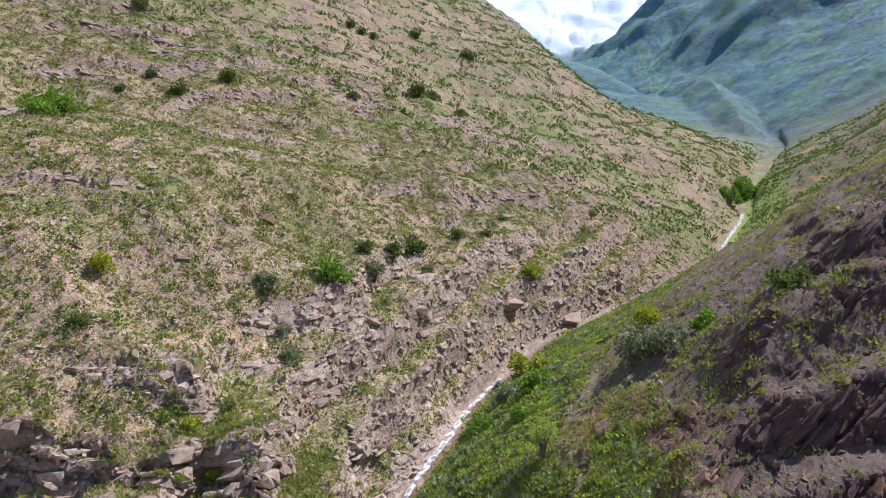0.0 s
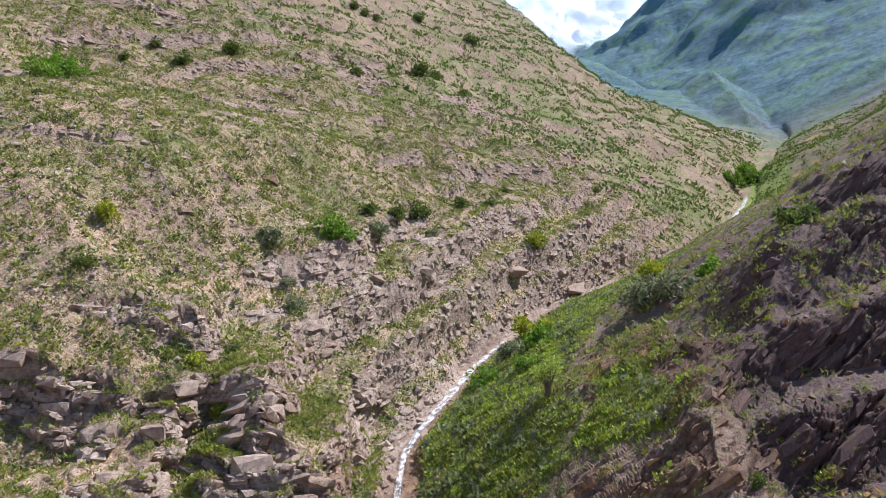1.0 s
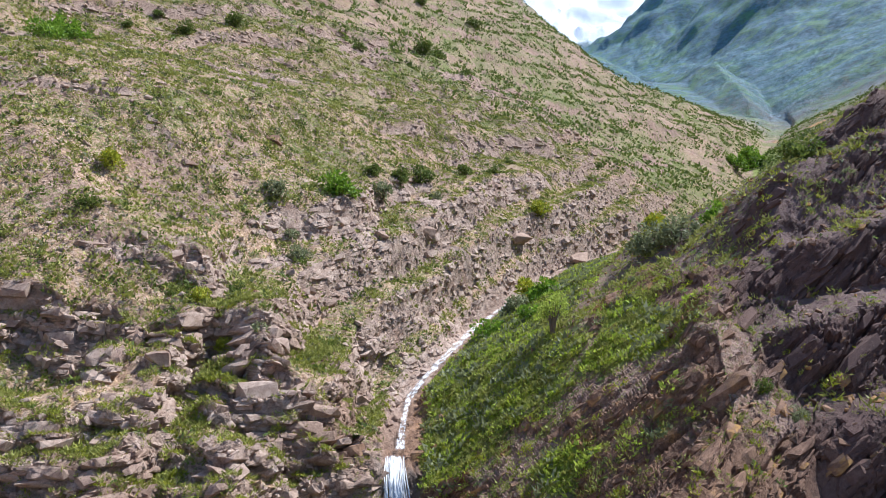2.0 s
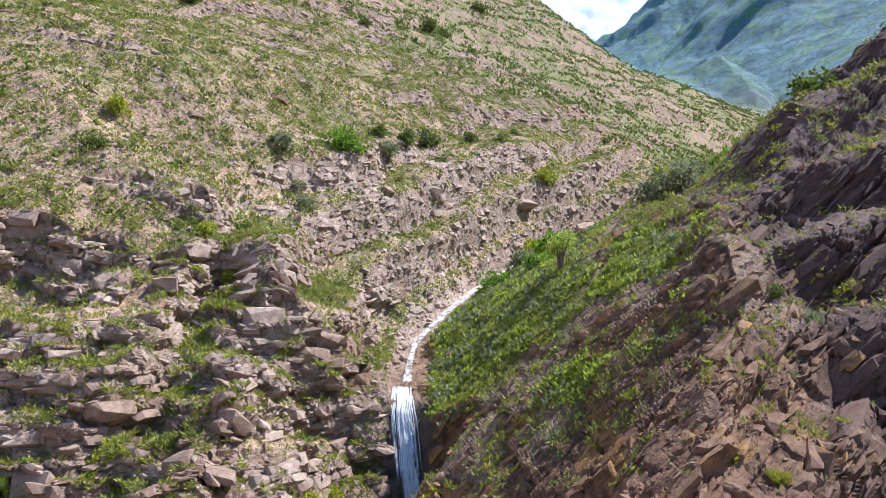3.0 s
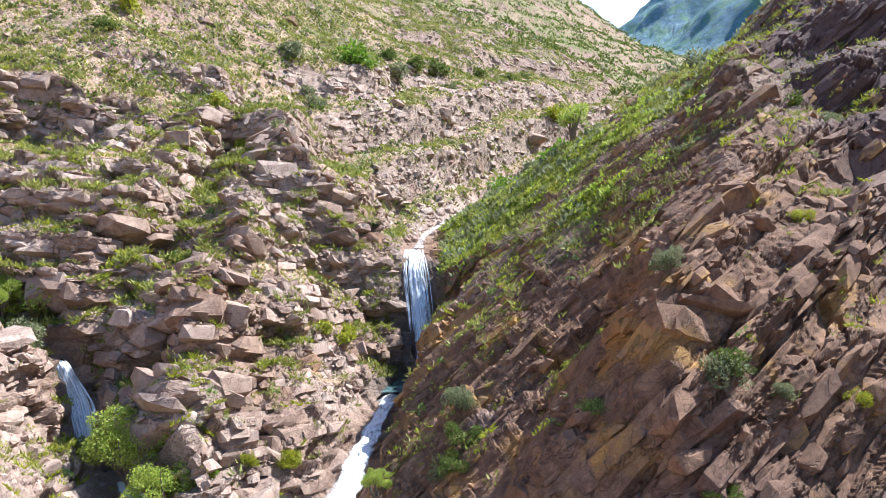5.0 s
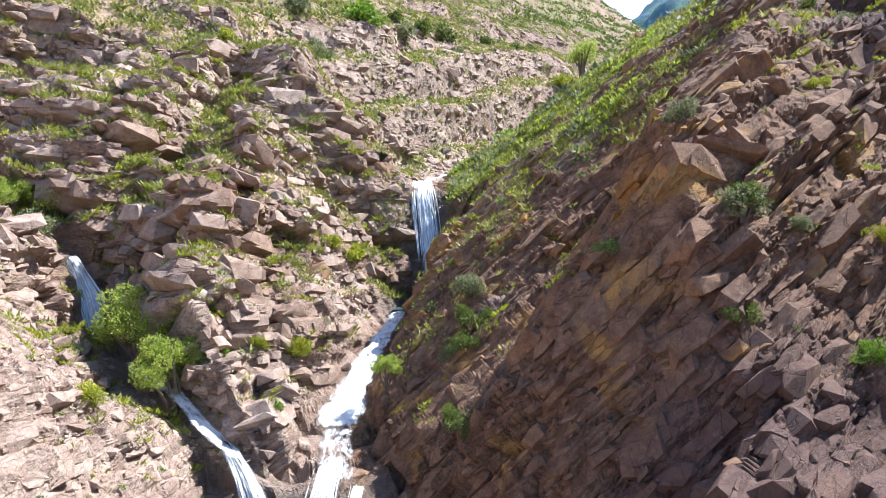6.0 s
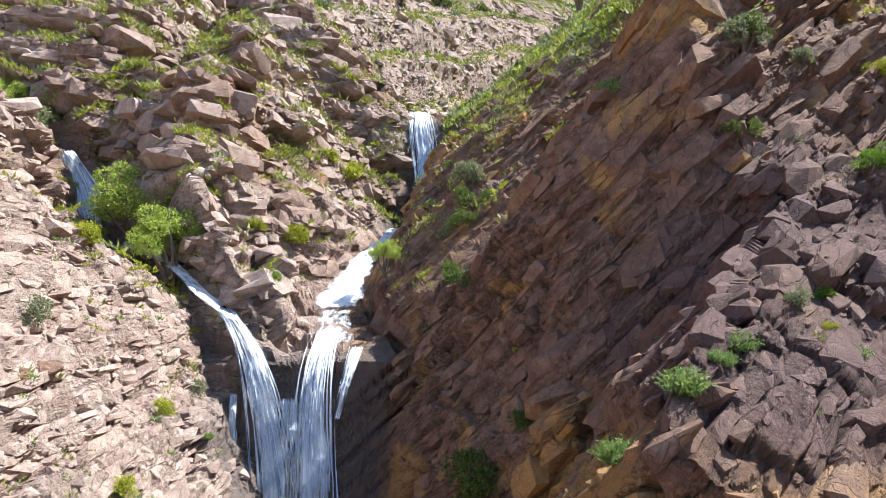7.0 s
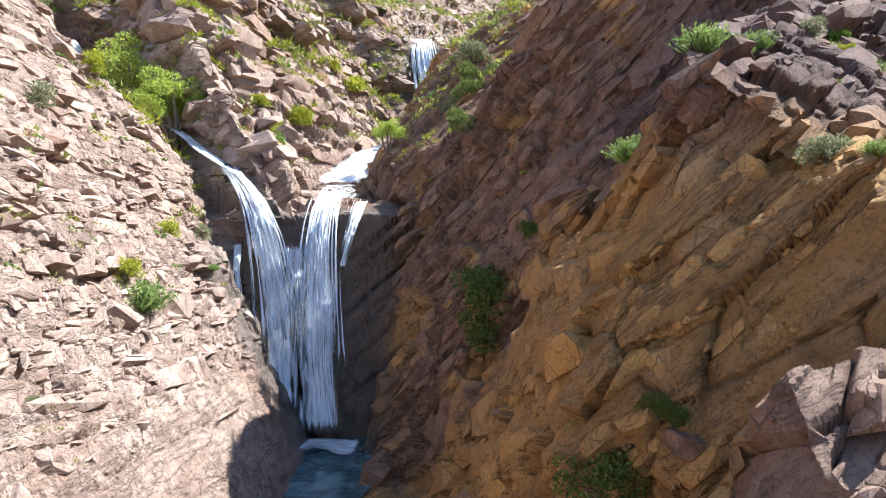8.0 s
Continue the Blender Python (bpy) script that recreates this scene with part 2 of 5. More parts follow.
def height(x, y):
    """The bare land at (x, y), without its rock relief."""
    xs, zs = lerp_knots(y, BED, 1), lerp_knots(y, BED, 2)
    half = lerp_knots(y, BED_HALF, 2)
    u, v = xs - x - half, x - xs - half
    up = lerp_knots(y, BED_UP, 2)
    # right of the stream: a spur cut by planes
    front = -0.24 * x + 1.29 * y - 5.24
    front = np.minimum(front, np.maximum(0.78 * y - 0.38 * x + 5.5, 0.29 * x + 0.75 * y - 2.6))
    late = sstep(41, 47, y) * sstep(95, 85, y)
    spur = np.minimum.reduce([
        0.82 * x + 0.52 * y - 0.32,
        0.83 * x + 0.22 * y + 8.78 + 0.3 * np.maximum(0, y - 45),
        0.84 * x + 0.10 * y + 10.97 + 0.6 * np.maximum(0, y - 27),
        1.32 * x + 1.61 * y - 17.2,
        1.44 * x + 1.21 * y - 12.57 + 0.5 * np.maximum(0, y - 21),
        front,
        2.35 * x + 1.61 * y - 18.3,
        up + (x - xs) * (0.62 - 0.04 * late - 0.14 * sstep(95, 130, y) - 0.15 * sstep(55, 72, y) * sstep(95, 82, y) * sstep(34, 14, x - xs) + 0.08 * sstep(17, 22, x - xs) * sstep(50, 44, y)) + 0.5 * (1 - late)])
    knee = np.minimum.reduce([2.35 * x + 1.61 * y - 18.0, 1.32 * x + 1.61 * y - 16.8, 0.84 * x + 0.10 * y + 11.2, 1.7 * x - 0.14 * y + 12.0 - 0.9 * np.maximum(0, y - 22), front])
    rib = np.minimum.reduce([8.0 - 0.5 * x + 0.9 * (y - 7), -0.2 * x + 0.63 * y + 3.2, 3.12 * x + 0.35 * y + 1.48, 2.53 * x + 3.42 * y - 21.3,
                             7.2 + 0.9 * x + 0.1 * y - 3.0 * np.maximum(0, y - 12.5), 9.6 + 1.346 * x - 0.386 * y])
    sill = np.minimum.reduce([4.75 + 0.45 * (y - 4.8) + 0.22 * (x - 1.2), 2.6 * (x - 0.45) + 3.3, 2.4 * (y - 3.9) + 3.0, 7.5 - 2.0 * np.maximum(0, y - 4.4)])
    base = zs + 0.6 * np.maximum(0, v - 2.2)
    right = np.maximum.reduce([spur, knee, rib, sill, base])
    right = np.minimum(right, zs + (2.6 + 2.5 * sstep(20, 17, y)) * np.maximum(0, v))
    # left of the stream
    g = 1 - 0.24 * sstep(85, 150, y) * sstep(110, 15, u) + 0.2 * sstep(54, 66, y) * sstep(90, 76, y) * sstep(55, 25, u) + 0.27 * sstep(37, 33, y)
    hill = lerp_knots(u, RISE, 1) * g + 2.0 * sstep(0.8, 3, u) * sstep(15, 6, u) * sstep(58, 65, y) * sstep(108, 96, y)
    end = y - (205 + np.maximum(0, 57 - x) * 2.3)
    hill = hill * (1 - 0.8 * sstep(0, 130, end))
    hill = zs + hill
    yl, zl = lerp_knots(x, SIDE, 1), lerp_knots(x, SIDE, 2)
    p = y - yl
    back = np.minimum(hill, zl + lerp_knots(p, BANK, 1) * (1 + 0.4 * np.maximum(0, x + 11)) + 3 * np.maximum(0, p - 22))
    wall = np.minimum(-1.82 * x - 0.04 * y - 6.7, 11 + 0.5 * np.maximum(0, -x - 10))
    wall = np.minimum(wall, zl + 0.1 + 0.36 * np.maximum(0, -p - 0.7))
    spread = np.where(x < -6.7, p, y - 18.3)
    left = np.where(spread > 0, back, np.maximum(wall, zs))
    z = np.where(x < xs, left, right)
    z = np.maximum(z, zs)
    # the far mountains
    loose = sstep(280, 650, np.hypot(x, y))
    wx = 90 * loose * (fbm(x / 170, y / 170, 0 * x, 3, 101) - 0.5)
    wy = 140 * loose * (fbm(x / 170, y / 170, 0 * x + 9, 3, 102) - 0.5)
    x0, x, y0, y = x, x + wx, y, y + wy
    far = np.maximum.reduce([
        ridge(x, y, [(150, 325, 80), (272, 600, 190), (446, 1000, 396), (560, 1500, 640)], 0.62),
        ridge(x, y, [(470, 1120, 445), (340, 1500, 470), (200, 2000, 500)], 0.6),
        ridge(x, y, [(-300, 1000, 560), (30, 760, 310), (128, 500, 155)], 0.7),
        ridge(x, y, [(900, 700, 620), (450, 480, 330), (256, 400, 154), (170, 318, 86)], 0.68),
        ridge(x, y, [(-700, 3500, 1500), (300, 3500, 1480), (700, 3500, 1430), (1000, 3500, 1345), (1160, 3500, 1225), (1260, 3520, 1235), (2600, 3600, 1300)], 0.66)])
    x, y = x0, y0
    far = np.minimum(far, zs + 0.62 * np.abs(x - xs) + 2.0 * np.maximum(0, y - 1000))
    return np.maximum(z, far - 500 * sstep(330, 220, y))

# ---- the land as one sheet, finer where the walls are steep and near ----
def terrace(z, rise, keep, lo=0.15, hi=0.80):
    """Turns an even slope into steps of that rise, with steep faces and sloping treads."""
    k = np.floor(z / rise)
    f = z / rise - k
    return z + (rise * (k + sstep(lo, hi, f)) - z) * keep


def land(x, y):
    """The land with its broad unevenness."""
    z = height(x, y)
    r = np.hypot(x, y)
    xs = lerp_knots(y, BED, 1)
    off = sstep(0.8, 4.0, np.abs(x - xs))
    zero = np.zeros_like(x)
    up = z - lerp_knots(y, BED, 2)
    sway = 2.2 * (fbm(x / 9, y / 9, zero, 3, 17) - 0.5)
    side = np.where(x > xs, 1.0, 0.0)
    front = side * sstep(0, 2.5, x - (0.5 * y - 2.2)) * sstep(11, 15, y) * sstep(90, 60, y)
    z = z + (terrace(z - 0.18 * x + 2 * sway, 3.4, 0.85) - (z - 0.18 * x + 2 * sway)) * front
    gorge = (1 - side) * sstep(17, 11, xs - x) * sstep(36, 41, y) * sstep(130, 95, y) * sstep(0.4, 1.5, up)
    s0 = up - 0.15 * x - 1.5 + 1.1 * sway
    z = z + (terrace(s0, 4.5, 0.75, 0.45, 0.85) - s0) * gorge
    upper = (1 - side) * sstep(70, 95, y) * sstep(330, 260, y) * sstep(6, 12, up)
    s1 = z - 0.30 * x - 0.05 * y + 4.5 * sway
    z = z + (terrace(s1, 6.5, 0.3, 0.4, 0.85) - s1) * upper
    d = y - 38.2 - 0.25 * (x + 20) - 3.4 * (fbm(x / 2.0, zero, zero + z / 14, 3, 19) - 0.5)
    z = z - (1 - side) * 3.4 * sstep(0.9, -0.2, d) * sstep(-8, -1.5, d) * sstep(-30, -25, x) * sstep(-17.5, -20.5, x)
    broken = (1 - side) * sstep(0.8, 2.0, up) * sstep(42, 34, y) * sstep(20, 22, y)
    z = z + (terrace(z + 0.14 * y + 2.4 * sway, 2.1, 0.55) - (z + 0.14 * y + 2.4 * sway)) * broken
    z = z + off * 0.9 * (fbm(x / 5, y / 5, zero, 3, 11) - 0.5) * sstep(4, 12, r)
    z = z + off * 5.0 * (fbm(x / 26, y / 26, zero, 3, 23) - 0.5) * sstep(45, 120, r)
    gully = np.abs(fbm(x / 190, y / 190, zero, 4, 31, 0.45) - 0.5) * 2
    run, fall = 0.33 * x + 0.94 * y, -0.94 * x + 0.33 * y
    flute = np.abs(fbm(run / 48 + fall / 300, fall / 210, zero, 4, 37, 0.5) - 0.5) * 2
    z = z + sstep(220, 460, r) * np.minimum(0.035 * r, 26) * (0.45 * (flute - 0.3) + 0.5 * 0.6 * (fbm(x / 22, y / 22, zero, 3, 29, 0.6) - 0.5))
    return z + sstep(250, 500, r) * sstep(20, 120, np.abs(x - xs)) * (gully - 0.25) * np.minimum(0.10 * r, 100)


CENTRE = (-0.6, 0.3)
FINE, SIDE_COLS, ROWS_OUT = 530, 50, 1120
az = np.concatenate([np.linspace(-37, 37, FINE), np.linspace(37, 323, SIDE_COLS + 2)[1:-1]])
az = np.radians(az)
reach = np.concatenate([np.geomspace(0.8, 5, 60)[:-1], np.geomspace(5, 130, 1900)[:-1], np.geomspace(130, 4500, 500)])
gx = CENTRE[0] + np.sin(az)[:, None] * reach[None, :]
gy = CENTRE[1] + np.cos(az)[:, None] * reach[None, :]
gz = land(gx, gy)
dr = np.diff(reach)[None, :]
mid = 0.5 * (reach[1:] + reach[:-1])[None, :]
share = np.where(mid < 3.6, 0.15, np.where(mid < 50, 1.0, np.where(mid < 120, 0.75, np.where(mid < 350, 0.4, 0.4))))
cost = np.hypot(dr, np.diff(gz, axis=1)) / mid * share
far_edge = np.cumsum(cost, axis=1)
far_edge /= far_edge[:, -1:]
for _ in range(6):
    far_edge = 0.25 * np.roll(far_edge, 1, axis=0) + 0.5 * far_edge + 0.25 * np.roll(far_edge, -1, axis=0)
rr = np.empty((len(az), ROWS_OUT))
steps = np.linspace(0, 1, ROWS_OUT)
for k in range(len(az)):
    rr[k] = np.interp(steps, np.concatenate([[0], far_edge[k]]), reach)
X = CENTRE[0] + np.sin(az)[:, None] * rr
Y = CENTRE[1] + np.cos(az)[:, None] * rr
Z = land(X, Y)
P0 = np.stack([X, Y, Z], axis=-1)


def grid_normals(p):
    da = np.roll(p, -1, axis=0) - np.roll(p, 1, axis=0)
    db = np.empty_like(p)
    db[:, 1:-1] = p[:, 2:] - p[:, :-2]
    db[:, 0], db[:, -1] = p[:, 1] - p[:, 0], p[:, -1] - p[:, -2]
    n = np.cross(da, db)
    n /= np.maximum(np.linalg.norm(n, axis=-1, keepdims=True), 1e-9)
    return n * np.sign(n[..., 2:3] + 1e-9)


N0 = grid_normals(P0)
bed_x, bed_z = lerp_knots(Y, BED, 1), lerp_knots(Y, BED, 2)
over = X - bed_x
RIGHT = sstep(-0.5, 0.8, over)
R = np.hypot(X, Y)
slope = 1 - N0[..., 2]
patch = fbm(X / 3, Y / 3, Z / 3, 4, 41)
ledge = fbm(X / 14, Y / 14, (Z + 0.25 * X * 0 + 1.5 * patch) / 1.7, 3, 43)
big = fbm(X / 22, Y / 22, Z / 22, 3, 47)
steep = sstep(34, 48, R) * 0.17
rock = sstep(0.17 + steep, 0.34 + steep, slope + 0.22 * (patch - 0.5)) + sstep(0.64, 0.71, ledge + 0.25 * (big - 0.5)) * sstep(28, 45, R)
near_rock = sstep(34, 24, Y) * (0.72 - 0.16 * sstep(20, 26, Y) + 1.1 * (patch - 0.5)) * sstep(-26, -20, X)
rock = np.clip(np.maximum(rock, near_rock), 0, 1)
bank = RIGHT * sstep(1.0, 2.0, over) * sstep(13, 8, over + 6 * (patch - 0.5) + 14 * (big - 0.5)) * sstep(34, 40, Y) * sstep(85, 75, Y)
bank = np.maximum(bank, 0.9 * RIGHT * sstep(6.5, 8.5, over) * sstep(16, 12, over) * sstep(27, 31, Y) * sstep(44, 38, Y) * sstep(0.42, 0.56, patch))
bank = np.maximum(bank, RIGHT * sstep(12, 8, over) * sstep(80, 90, Y) * sstep(230, 180, Y))
rock *= 1 - bank
BED_GAP = np.abs(over) - lerp_knots(Y, BED_HALF, 2)
rock = np.maximum(rock, sstep(1.0, 0.5, BED_GAP) * sstep(150, 100, R))
rock *= 1 - 0.6 * sstep(250, 420, R)


def beds(s, a, thick, length, amp, seed, tight=22):
    """Thin beds of rock: each layer and block stands out by its own amount, with open joints."""
    layer = np.floor(s / thick)
    f = s / thick - layer
    la = length * (0.5 + 1.6 * hash01(layer, 1, 0, seed))
    along = a / la + 9 * hash01(layer, 2, 0, seed) + 1.1 * vnoise(a / la * 0.8, layer, 0 * a, seed + 1)
    ca = np.floor(along)
    fa = along - ca
    h = hash01(layer, ca, 3, seed)
    crack = 1 - np.minimum(1, np.minimum(np.minimum(f, 1 - f) * thick * tight, np.minimum(fa, 1 - fa) * la * tight))
    return amp * (0.5 * h + 0.5 * hash01(layer, 7, 0, seed) - 0.5 + 0.3 * (f - 0.5) - 0.6 * crack * crack)


def blocks(u, v, w, seed):
    """Irregular broken blocks: step and tilt of the nearest one, and the gap between it and the next."""
    bu, bv, bw = (np.floor(k - 0.5).astype(np.int64) for k in (u, v, w))
    f1, f2 = np.full(u.shape, 9.0, np.float32), np.full(u.shape, 9.0, np.float32)
    step, tone = np.zeros(u.shape, np.float32), np.zeros(u.shape, np.float32)
    for k in range(8):
        iu, iv, iw = bu + (k & 1), bv + (k >> 1 & 1), bw + (k >> 2)
        h0 = hash01(iu, iv, iw, seed)
        h1, h2 = (h0 * 97.13) % 1.0, (h0 * 733.7) % 1.0
        du, dv, dw = u - iu - 0.5 - 0.8 * (h0 - 0.5), v - iv - 0.5 - 0.8 * (h1 - 0.5), w - iw - 0.5 - 0.8 * (h2 - 0.5)
        d = np.maximum(np.maximum(np.abs(du), np.abs(dv)), np.abs(dw)) * 0.85 + (np.abs(du) + np.abs(dv) + np.abs(dw)) * 0.1
        h3 = (h0 * 3911.3) % 1.0
        near = d < f1
        f2 = np.where(near, f1, np.minimum(f2, d))
        step = np.where(near, h3 - 0.5 + (h1 - 0.5) * du * 1.1 + (h2 - 0.5) * dv * 1.1 + (h0 - 0.5) * dw * 1.1, step)
        tone = np.where(near, h3, tone)
        f1 = np.where(near, d, f1)
    gap = 1 - np.minimum(1, (f2 - f1) * 16)
    return step - 0.3 * gap * gap, tone


warp = fbm(X / 6, Y / 6, Z / 6, 3, 53) - 0.5
warp2 = fbm(X / 1.3, Y / 1.3, Z / 1.3, 4, 59) - 0.5
tip = -0.42 * sstep(34, 48, Y) * sstep(-22, -8, over)
s_left = 0.98 * Z + (0.04 + tip) * X + 0.05 * np.minimum(Y, 19) + 0.10 * np.maximum(Y - 19, 0)
s_right = 0.70 * Z - 0.66 * X + 0.25 * Y
S = np.where(RIGHT > 0.5, s_right, s_left)
S = S + 0.9 * vnoise(S / 1.6, 0 * S, 0 * S + 3, 97) + 0.22 * vnoise(S / 0.45, 0 * S, 0 * S + 5, 98)
S = S + 0.25 * warp + 0.03 * warp2
A = np.where(RIGHT > 0.5, 0.74 * X + 0.10 * Y + 0.66 * Z, 0.75 * X + 0.66 * Y) + 0.12 * warp2
B = np.where(RIGHT > 0.5, 0.1 * X + 0.95 * Y - 0.25 * Z, -0.66 * X + 0.75 * Y)
d1 = beds(S, A, 0.17, 0.8, 1.0, 61)
d2 = beds(S + 3.3, A, 0.55, 2.6, 1.0, 67)
d3 = beds(S + 0.3 * warp2, A, 1.5, 7.0, 1.0, 70, 7)
long = 1 + 0.6 * RIGHT
c1, h1 = blocks(S / 0.24, A / (0.55 * long), B / 0.7, 63)
c2, h2 = blocks(S / 0.62, A / (1.5 * long), B / 1.8, 69)
c3, h3 = blocks(S / 1.7, A / (3.6 * long), B / 4.4, 71)
# no relief finer than the sheet can carry
cell = np.linalg.norm(np.roll(P0, -1, axis=0) - P0, axis=-1)
cell[:, :-1] = np.maximum(cell[:, :-1], np.linalg.norm(P0[:, 1:] - P0[:, :-1], axis=-1))
for _ in range(4):
    cell = 0.25 * np.roll(cell, 1, axis=0) + 0.5 * cell + 0.25 * np.roll(cell, -1, axis=0)
    cell[:, 1:-1] = 0.25 * cell[:, :-2] + 0.5 * cell[:, 1:-1] + 0.25 * cell[:, 2:]
LEFT = 1 - RIGHT
face = LEFT * sstep(19.5, 18, Y)
close = RIGHT * sstep(17, 13, R)
w0 = (0.05 - 0.05 * close) * sstep(0.11, 0.04, cell)
w1 = (0.13 - 0.09 * close - 0.06 * face) * sstep(0.16, 0.06, cell)
wb = (0.26 + 0.20 * RIGHT - 0.41 * close - 0.08 * face) * sstep(0.42, 0.16, cell)
w2 = (0.50 - 0.25 * sstep(36, 55, R)) * sstep(0.45, 0.18, cell) * (1 - 0.62 * sstep(14, 7, R) * LEFT) * (1 - 0.5 * RIGHT + 0.1 * close) * (1 - 0.6 * face)
w3 = (1.15 - 0.75 * sstep(36, 55, R)) * sstep(7, 18, R) * sstep(1.2, 0.5, cell) * (1 - 0.72 * RIGHT) * (1 - 0.75 * face) + 0.3 * close * sstep(5, 7, R)
wd = (0.75 * LEFT * sstep(36, 46, R) + 1.0 * RIGHT * sstep(13, 20, R)) * sstep(1.0, 0.4, cell)
channel = sstep(0.2, 1.6, np.abs(over) - 0.4)
behind_fall = 1 - 0.35 * sstep(3.0, 2.0, np.abs(X + 5.2)) * sstep(16.0, 17.2, Y) * sstep(20.5, 19.5, Y)
side_gap = np.abs(Y - lerp_knots(X, SIDE, 1))
channel *= 1 - (1 - sstep(0.3, 1.0, side_gap)) * sstep(-20, -18.5, X) * sstep(-6, -6.7, X)
relief = (w0 * d1 + wb * d2 + wd * d3 + w1 * c1 + w2 * c2 + w3 * c3) * rock * (0.35 + 0.65 * channel) * behind_fall
relief += (1 - rock) * (0.22 * (fbm(X / 0.7, Y / 0.7, Z / 0.7, 3, 73) - 0.5) + 0.25 * np.maximum(0, c1)) * sstep(140, 60, R) * channel
relief += 0.10 * warp2 * sstep(120, 60, R) * channel
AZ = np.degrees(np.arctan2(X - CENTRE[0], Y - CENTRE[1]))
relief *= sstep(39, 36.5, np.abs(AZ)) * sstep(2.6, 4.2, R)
PT = P0 + N0 * relief[..., None]
TONE = np.clip(0.22 * h1 + 0.28 * h2 + 0.22 * h3 + 0.28 * hash01(np.floor(S / 0.8), 5, 0, 77), 0, 1)
GREEN = np.clip(0.42 + 0.6 * (big - 0.5) + 0.7 * (patch - 0.5) + 0.6 * bank - 0.16 * sstep(34, 18, Y) - 0.28 * RIGHT * sstep(14, 22, over) * sstep(120, 80, R) + 0.02 * sstep(38, 50, R) + 0.08 * sstep(90, 130, R), 0, 1)
WET_ROCK = sstep(2.6, 1.7, np.abs(X + 5.0)) * sstep(15.5, 16.5, Y) * sstep(20.5, 19.2, Y) * sstep(7.4, 6.6, Z)
WET_ROCK = np.maximum(WET_ROCK, sstep(1.8, 0.9, np.abs(over)) * sstep(36.8, 34.8, Y - 2) * sstep(30, 33, Y))
WET_ROCK = np.maximum(WET_ROCK, 0.6 * sstep(0.5, 0.1, side_gap - 0.25) * sstep(-19, -18, X) * sstep(-6, -7, X))
# purple-brown scree slope, its shade partly painted in
PLUM = RIGHT * sstep(10, 15, X + 4 * (patch - 0.5)) * sstep(110, 75, R) * (1 - bank)
# upper rib: shade put into the rock colour, as its top faces the sun
PLUM = np.maximum(PLUM, 0.9 * RIGHT * sstep(6.6, 8.0, Z) * sstep(16, 13, Y) * sstep(0.5, 2.0, X))
pale_sill = sstep(0.3, 0.6, X) * sstep(5.9, 5.5, Y) * sstep(3.0, 3.5, Z) * RIGHT
RED = np.clip(-0.6 * pale_sill + 0.16 * LEFT * sstep(21, 19, Y) * (0.5 + patch) + 0.5 * LEFT * sstep(20, 25, Y) * sstep(52, 40, R) * sstep(0.34, 0.62, 0.6 * big + 0.4 * patch) + (0.2 - 0.16 * sstep(20, 12, -over) * sstep(120, 90, R)) * sstep(34, 50, R) + RIGHT * (0.72 + 0.28 * sstep(16, 11, Y) * sstep(8.2, 6.6, Z) - 0.2 * sstep(60, 120, Y)) + 0.2 * sstep(80, 160, R), 0, 1)
SNOW = sstep(640, 740, Z + 130 * (fbm(X / 260, Y / 260, Z / 90, 4, 91) - 0.5)) * sstep(1500, 2200, R)


def sheet(name, p, attrs, material):
    nc, nr = p.shape[:2]
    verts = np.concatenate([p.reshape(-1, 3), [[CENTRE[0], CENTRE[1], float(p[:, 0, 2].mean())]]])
    i = np.arange(nc)[:, None] * nr + np.arange(nr - 1)[None, :]
    j = ((np.arange(nc) + 1) % nc)[:, None] * nr + np.arange(nr - 1)[None, :]
    quads = np.stack([i, i + 1, j + 1, j], axis=-1).reshape(-1, 4)[:, ::-1]
    first = np.arange(nc) * nr
    tris = np.stack([np.roll(first, -1), np.full(nc, nc * nr), first], axis=-1)[:, ::-1]
    me = bpy.data.meshes.new(name)
    me.vertices.add(len(verts))
    me.vertices.foreach_set("co", verts.astype(np.float32).ravel())
    loops = np.concatenate([quads.ravel(), tris.ravel()])
    me.loops.add(len(loops))
    me.loops.foreach_set("vertex_index", loops.astype(np.int32))
    starts = np.concatenate([np.arange(len(quads)) * 4, len(quads) * 4 + np.arange(len(tris)) * 3])
    me.polygons.add(len(starts))
    me.polygons.foreach_set("loop_start", starts.astype(np.int32))
    me.attributes.new("sharp_face", "BOOLEAN", "FACE").data.foreach_set("value", np.append((R[:, :-1] < 36).ravel(), np.ones(nc, bool)))
    me.update(calc_edges=True)
    for key, value in attrs.items():
        at = me.attributes.new(key, "FLOAT", "POINT")
        at.data.foreach_set("value", np.append(value.ravel(), value[:, 0].mean()).astype(np.float32))
    me.materials.append(material)
    return new(name, me)


# alp grows with distance and also weights the painted haze
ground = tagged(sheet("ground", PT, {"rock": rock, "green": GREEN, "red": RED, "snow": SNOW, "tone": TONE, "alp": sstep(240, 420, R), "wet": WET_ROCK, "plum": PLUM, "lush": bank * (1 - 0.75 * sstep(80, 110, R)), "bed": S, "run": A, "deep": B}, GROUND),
                "stony mountain valley with bedded rock walls and thin green turf", "ground", kind="structure")

